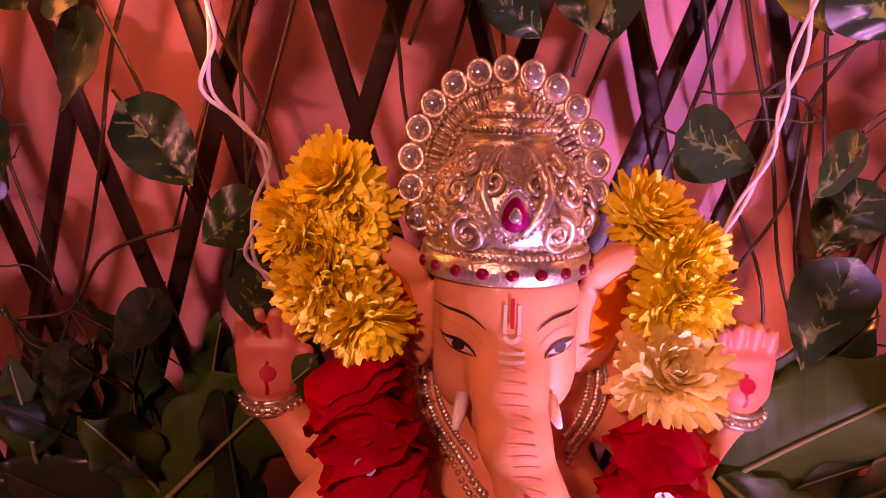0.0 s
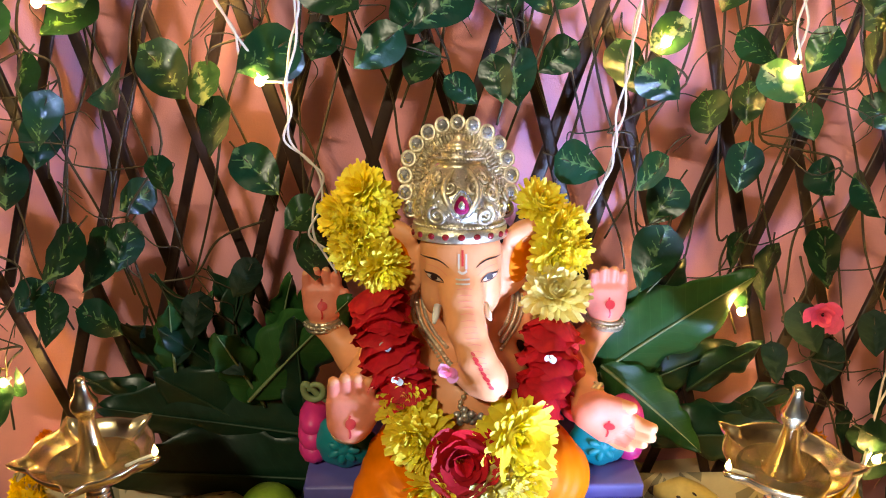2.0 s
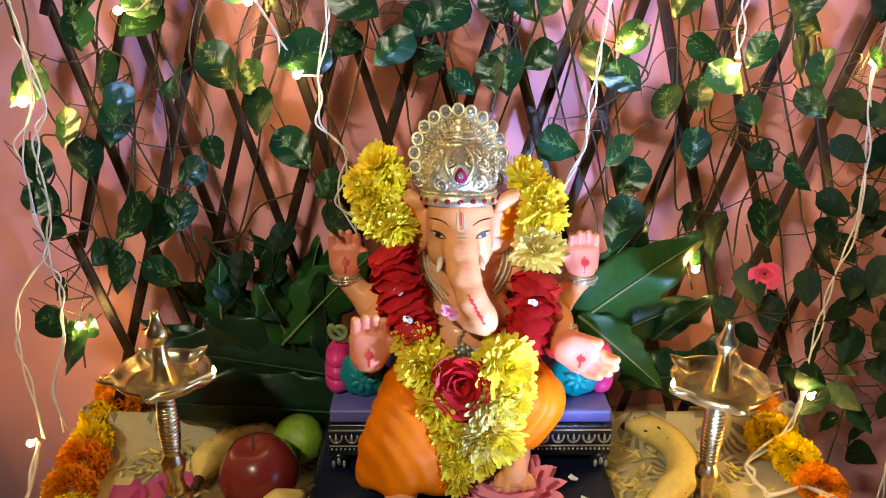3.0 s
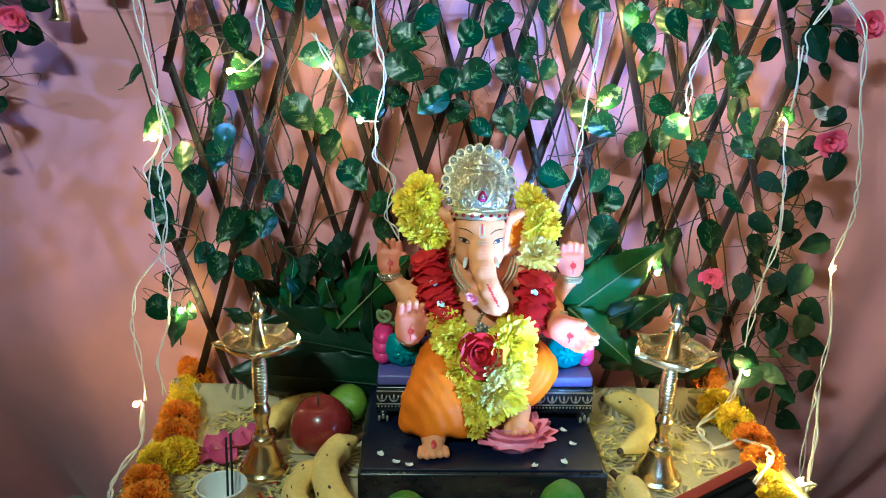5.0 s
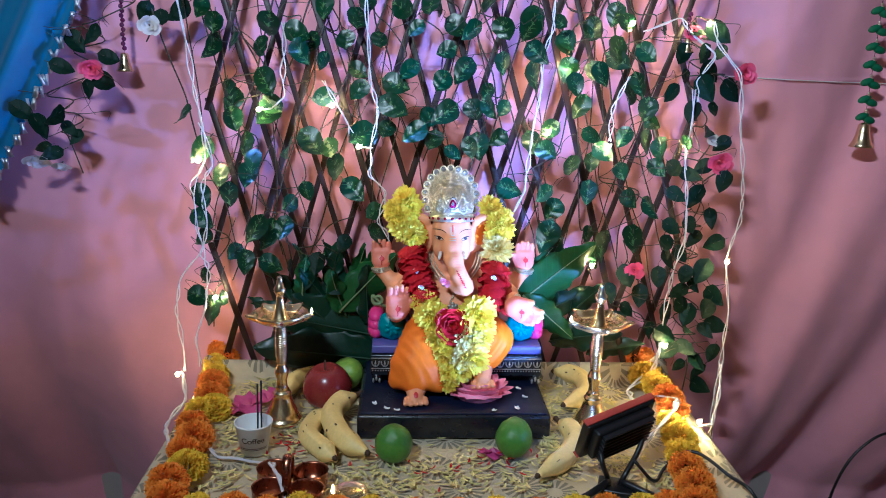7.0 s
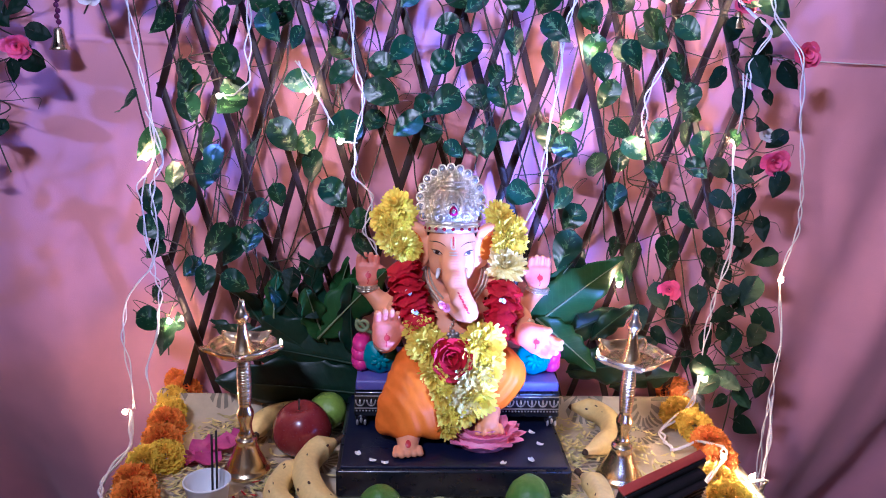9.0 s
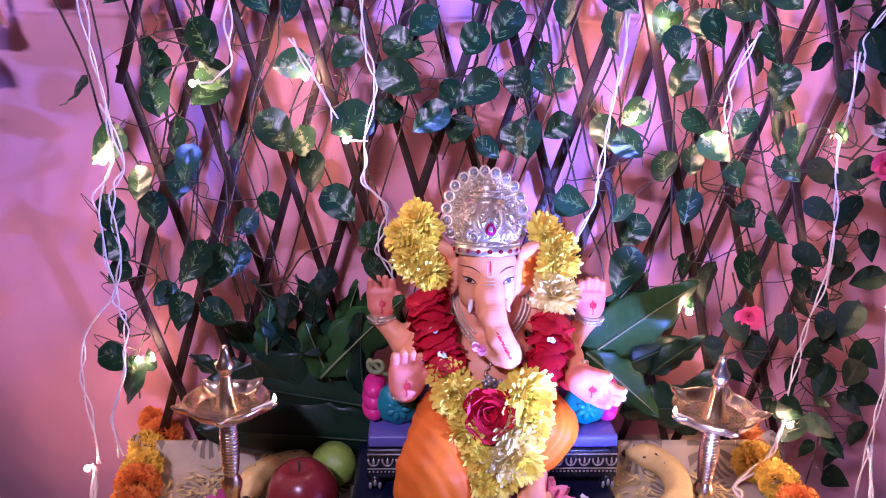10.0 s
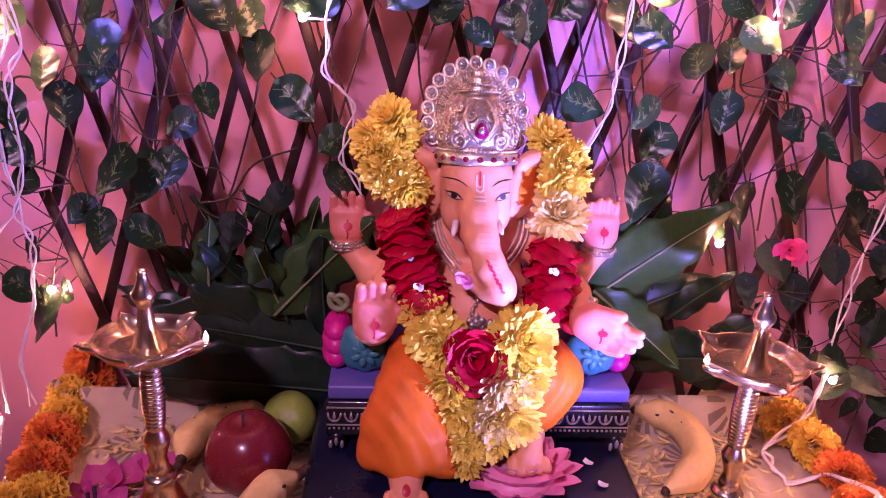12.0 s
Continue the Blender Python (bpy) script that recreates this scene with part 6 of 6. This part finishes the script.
# ---------------------------------------------------------------- cup, pots, floodlight
def paper_cup(at):
    root = thing("paper_cup", at, "white paper coffee cup holding incense sticks", "cup")
    root.scale = (.88, .88, .88)
    part("wall", lathe([(0, .002), (.0235, .002), (.0240, 0), (.0250, 0), (.0345, .058), (.0362, .0595), (.0362, .0615), (.0345, .0622), (.0335, .060), (.0245, .006), (0, .005)], 40), M_PAPER, root)
    cu = bpy.data.curves.new("word", "FONT")
    cu.body, cu.size, cu.extrude = "Coffee", .0165, .0001
    cu.align_x, cu.align_y = "CENTER", "CENTER"
    tmp = bpy.data.objects.new("word", cu)
    scene.collection.objects.link(tmp)
    me = bpy.data.meshes.new_from_object(tmp.evaluated_get(bpy.context.evaluated_depsgraph_get()))
    bpy.data.objects.remove(tmp)
    for v in me.vertices:
        z = .034 + v.co.y
        r = .0250 + .0095 * z / .058 + .0004 + v.co.z
        a = v.co.x / .030 + .12
        v.co = (r * math.sin(a), -r * math.cos(a), z)
    me.materials.clear()
    me.materials.append(M_INK)
    part("lettering", me, M_INK, root, "dark printed lettering")
    v, f = [], []
    for z in (.0175, .0145):
        r = .0250 + .0095 * z / .058 + .0004
        a, b = tube_data([Vector((r * math.sin(t), -r * math.cos(t), z)) for t in np.linspace(-.9, 1.1, 14)], .00035, 4, len(v))
        v += a
        f += b
    part("printed_line", data_mesh("printed_line", v, f, M_INK), M_INK, root)
    for dx, ln in ((.0045, .118), (.0105, .124)):
        p = Vector(at)
        b = tube("incense_stick", [p + Vector((dx, .002, .006)), p + Vector((dx + .002, .003, .05)), p + Vector((dx + .003, .005, ln))], .0017, M_STICK, root, 6, 4, "black incense stick")


paper_cup((-.297, .148, 0))


def spice_pots():
    root = thing("copper_spice_holder", (-.215, .005, 0), "worn copper holder of small bowls with orange powder", "holder")
    for i, (x, y) in enumerate(((-.030, .030), (.026, .022), (-.028, -.024), (.024, -.030))):
        b = part("pot", lathe([(0, 0), (.018, 0), (.024, .006), (.0265, .018), (.0262, .030), (.0275, .033), (.0268, .0335), (.0255, .030), (.0250, .016), (.020, .006), (0, .004)], 32), M_COPPER, root, at=Matrix.Translation((x, y, 0)))
        if i >= 1:
            h = .012 if i != 1 else .006
            part("powder", lathe([(0, h + .003), (.012, h + .002), (.0235, h), (.023, h - .004), (0, h - .004)], 24), M_POWDER, b, "orange kumkum powder")
    pts = [Vector((-.002, .020 * math.cos(a), .022 + .046 * math.sin(a))) for a in np.linspace(0, math.pi, 15)]
    tv, tf = tube_data(pts, .0032, 8)
    part("handle", data_mesh("handle", [(p.x * 2.2, p.y, p.z) for p in tv], tf, M_COPPER), M_COPPER, root)


spice_pots()


def small_diya(at):
    root = thing("oil_diya", at, "small shallow brass oil diya with a lit wick", "oil lamp")
    part("dish", lathe([(0, 0), (.016, 0), (.022, .005), (.027, .014), (.0255, .0145), (.020, .007), (0, .004)], 32), M_BRASS, root)
    part("oil", lathe([(0, .0085), (.0205, .0085), (.020, .007), (0, .007)], 24), M_OIL, root, "golden lamp oil")
    part("flame", lathe([(0, 0), (.0024, .002), (.0032, .006), (.0022, .011), (0, .017)], 12), M_FLAME, root, "small yellow flame", at=Matrix.Translation((-.024, -.010, .014)))


small_diya((-.128, .000, 0))


def floodlight():
    """LED flood on a bracket foot, its lit glass toward the idol."""
    root = thing("floodlight", (FLOOD.x, FLOOD.y, 0), "black LED floodlight on a bracket, lit and aimed at the idol", "floodlight")
    up = base_of(root).inverted() @ flood_m
    bm = bmesh.new()
    box(bm, (.132, .072, .016), Matrix.Translation((0, 0, .002)), .003)
    box(bm, (.112, .058, .016), Matrix.Translation((0, 0, .016)), .004)
    part("housing", bm, M_PLASTIC, root, "black cast housing", at=up)
    for k in range(7):
        bm = bmesh.new()
        box(bm, (.098, .0022, .010), Matrix.Translation((0, -.024 + .008 * k, .028)), .0006)
        part("fin", bm, M_PLASTIC, root, at=up)
    # Red light on the housing's edge, put into the rim's colour.
    for y in (.0375, -.0375):
        bm = bmesh.new()
        box(bm, (.134, .003, .012), Matrix.Translation((0, y, 0)), .001)
        part("rim", bm, M_REDRIM, root, "rim coloured as red-lit", at=up)
    bm = bmesh.new()
    box(bm, (.104, .054, .003), Matrix.Translation((0, 0, -.0085)), .0006)
    part("glass", bm, M_GLASSLIT, root, "glowing front glass", at=up)
    c = FLOOD
    for s in (-1, 1):
        a = flood_m @ Vector((s * .045, -.01, .026))
        tube("bracket_arm", [a, Vector((a.x * .5 + c.x * .5 + s * .012, a.y - .012, .055)), Vector((c.x + s * .014, c.y - .030, .028)), Vector((c.x + s * .008, c.y - .028, .010))], .0042, M_PLASTIC, root, 8, 6)
    bm = bmesh.new()
    box(bm, (.075, .045, .010), Matrix.Translation((0.012, -.030, .006)) @ Euler((0, 0, -.3)).to_matrix().to_4x4(), .003)
    part("foot", bm, M_PLASTIC, root)
    for s in (-1, 1):
        tube("leg", [Vector((c.x + s * .01, c.y - .03, .018)), Vector((c.x + s * .04, c.y - .055, .014)), Vector((c.x + s * .062, c.y - .062, .006))], [.006, .0055, .005], M_PLASTIC, root, 8, 4)
    tube("cable", [c + Vector((.03, -.02, -.05)), Vector((.345, .030, .012)), Vector((.372, .060, .02)), Vector((.41, .055, .05)), Vector((.455, .02, .03)), Vector((.49, -.03, .0)), Vector((.53, -.05, -.2))], .0028, M_PLASTIC, root, 8, 6, "black power cable")


floodlight()

# ---------------------------------------------------------------- small things on the cloth
TL = "white wire string light lying on the tablecloth among the marigolds"
string_light(TL, [[Vector(p) for p in ((-.480, .40, .030), (-.452, .30, .022), (-.452, .20, .022), (-.440, .150, .020), (-.416, .107, .008), (-.380, .145, .010), (-.346, .116, .006), (-.298, .103, .006), (-.248, .079, .012), (-.247, .030, .042), (-.232, .000, .036), (-.219, -.035, .020))]], [], 0.0022)
string_light(TL, [[Vector(p) for p in ((.461, .395, .106), (.455, .40, .05), (.400, .385, .010), (.395, .350, .006), (.405, .324, .006), (.436, .308, .030), (.450, .250, .052), (.437, .212, .052), (.380, .165, .02), (.330, .09, .012))],
                  [Vector(p) for p in ((.583, .385, .072), (.560, .33, .02), (.530, .27, -.04), (.505, .215, .016), (.480, .202, .022))]],
             [Vector((.432, .205, .060)), Vector((.476, .200, .030))], 0.0020)


def strewn(name, n, spots, size, mat, label, z=0.0012, seed=1):
    """Loose petals lying about, too many to count."""
    rnd = random.Random(seed)
    v, f = [], []
    for i in range(n):
        cx, cy, sx, sy = spots[rnd.randrange(len(spots))]
        x, y = cx + rnd.gauss(0, sx), cy + rnd.gauss(0, sy)
        if not (-.40 < x < .43 and -.05 < y < .56) or (-.13 < x < .212 and .190 < y < .49):
            continue
        a, ln, w = rnd.uniform(0, 6.28), size * rnd.uniform(.7, 1.3), size * rnd.uniform(.22, .34)
        bend, h = rnd.uniform(.1, .5), rnd.uniform(0, .004)
        o = len(v)
        for j in range(5):
            t = j / 4
            for s in (-1, 0, 1):
                px, py = (t - .5) * ln, s * w * .5 * math.sin(math.pi * (.08 + .84 * t))
                v.append((x + px * math.cos(a) - py * math.sin(a), y + px * math.sin(a) + py * math.cos(a), z + h + bend * ln * (t - .5) ** 2 * 1.5 + .3 * abs(py)))
        f += [(o + 3 * j + k, o + 3 * j + k + 1, o + 3 * j + k + 4, o + 3 * j + k + 3) for j in range(4) for k in (0, 1)]
    ob = part(name, data_mesh(name, v, f, mat), mat)
    tagged(ob, label, "petals", kind="stuff")


strewn("strewn_petals", 1500, [(.24, .37, .03, .06), (.24, .30, .03, .04), (.35, .36, .03, .06), (.05, .10, .09, .035), (.10, .05, .09, .04), (-.05, .03, .08, .04), (.20, .17, .03, .03), (.28, .10, .06, .03), (.33, .15, .04, .06), (-.33, .42, .03, .05), (-.34, .20, .03, .04), (-.33, .05, .05, .04), (-.20, .20, .03, .05), (-.10, .06, .05, .04), (.36, .02, .03, .05), (-.30, .30, .05, .06)],
       .017, M_PETALBITS, "pale yellow petals strewn over the tablecloth")
strewn("strewn_rose_bits", 60, [(.0, .07, .05, .03), (-.24, .18, .02, .02), (.12, .10, .03, .02), (-.26, .14, .03, .02), (-.13, .16, .03, .03)], .014, M_ROSE, "torn crimson rose petals strewn on the cloth", .003, 2)


def loose_petal(name, at, r, rx, ry, rz, mat, label, group):
    v, f = sheet(8, 8, lambda u, w: ((u - .5) * 2 * r * math.sin(math.pi * (.14 + .72 * w)) ** .6, (w - .5) * 2.2 * r, r * .55 * ((2 * u - 1) ** 2 * .6 + (2 * w - 1) ** 2 * .5) + .06 * r * math.sin(9 * u + 5 * w)))
    ob = part(name, data_mesh(name, v, f, mat), mat, at=pose(*at, rx, ry, rz))
    tagged(ob, label, "petal", group)


for x, y, z, r, rz in ((-.345, .318, .004, .021, 20), (-.315, .328, .006, .022, -30), (-.292, .345, .005, .020, 70), (-.330, .285, .004, .018, 110), (-.360, .290, .004, .016, 0)):
    loose_petal("rose_petal", (x, y, z), r, 8, -6, rz, M_PINKPETAL, "loose magenta rose petal lying on the tablecloth", "loose rose petals")
for x, y, rz in ((.098, .122, 20), (.112, .128, 80), (.088, .132, 150)):
    loose_petal("rose_petal", (x, y, .004), .012, 12, 10, rz, M_PINKPETAL, "loose magenta rose petal before the plinth", "loose rose petals")
for x, y, rz in ((-.100, .232, 20), (-.078, .212, 80), (.172, .262, 65), (.152, .215, 15), (.110, .205, 150), (-.060, .205, 100), (.165, .30, 50)):
    loose_petal("white_petal", (x, y, .047), .0048, 6, 4, rz, M_WHITEPETAL, "small white petal fallen on the navy plinth", "white petals")


def bud_curl():
    """The curled green shoot beside the lower palm."""
    root = thing("curled_shoot", (-.085, .385, .195), "pale green curled shoot tucked beside the idol", "shoot")
    pts = [Vector((-.075, .385, .175)), Vector((-.092, .375, .185))]
    pts += [Vector((-.100 + .011 * (1 - .5 * t) * math.cos(2.4 + 7 * t), .372, .196 + .011 * (1 - .5 * t) * math.sin(2.4 + 7 * t))) for t in np.linspace(0, 1, 10)]
    tube("stem", pts, [.0028, .0034, .0030, .0022], M_RIB, root, 8, 5)


bud_curl()


def power_cable():
    root = thing("power_cable", (1.0, .49, -.2), "black power cable hanging in front of the pink drape", "cable")
    tube("flex", [Vector(p) for p in ((.86, .47, -.74), (.885, .475, -.42), (.92, .48, -.24), (.98, .485, -.155), (1.06, .49, -.13), (1.25, .49, -.10), (1.6, .46, -.05))], .0030, M_PLASTIC, root, 8, 8)


power_cable()
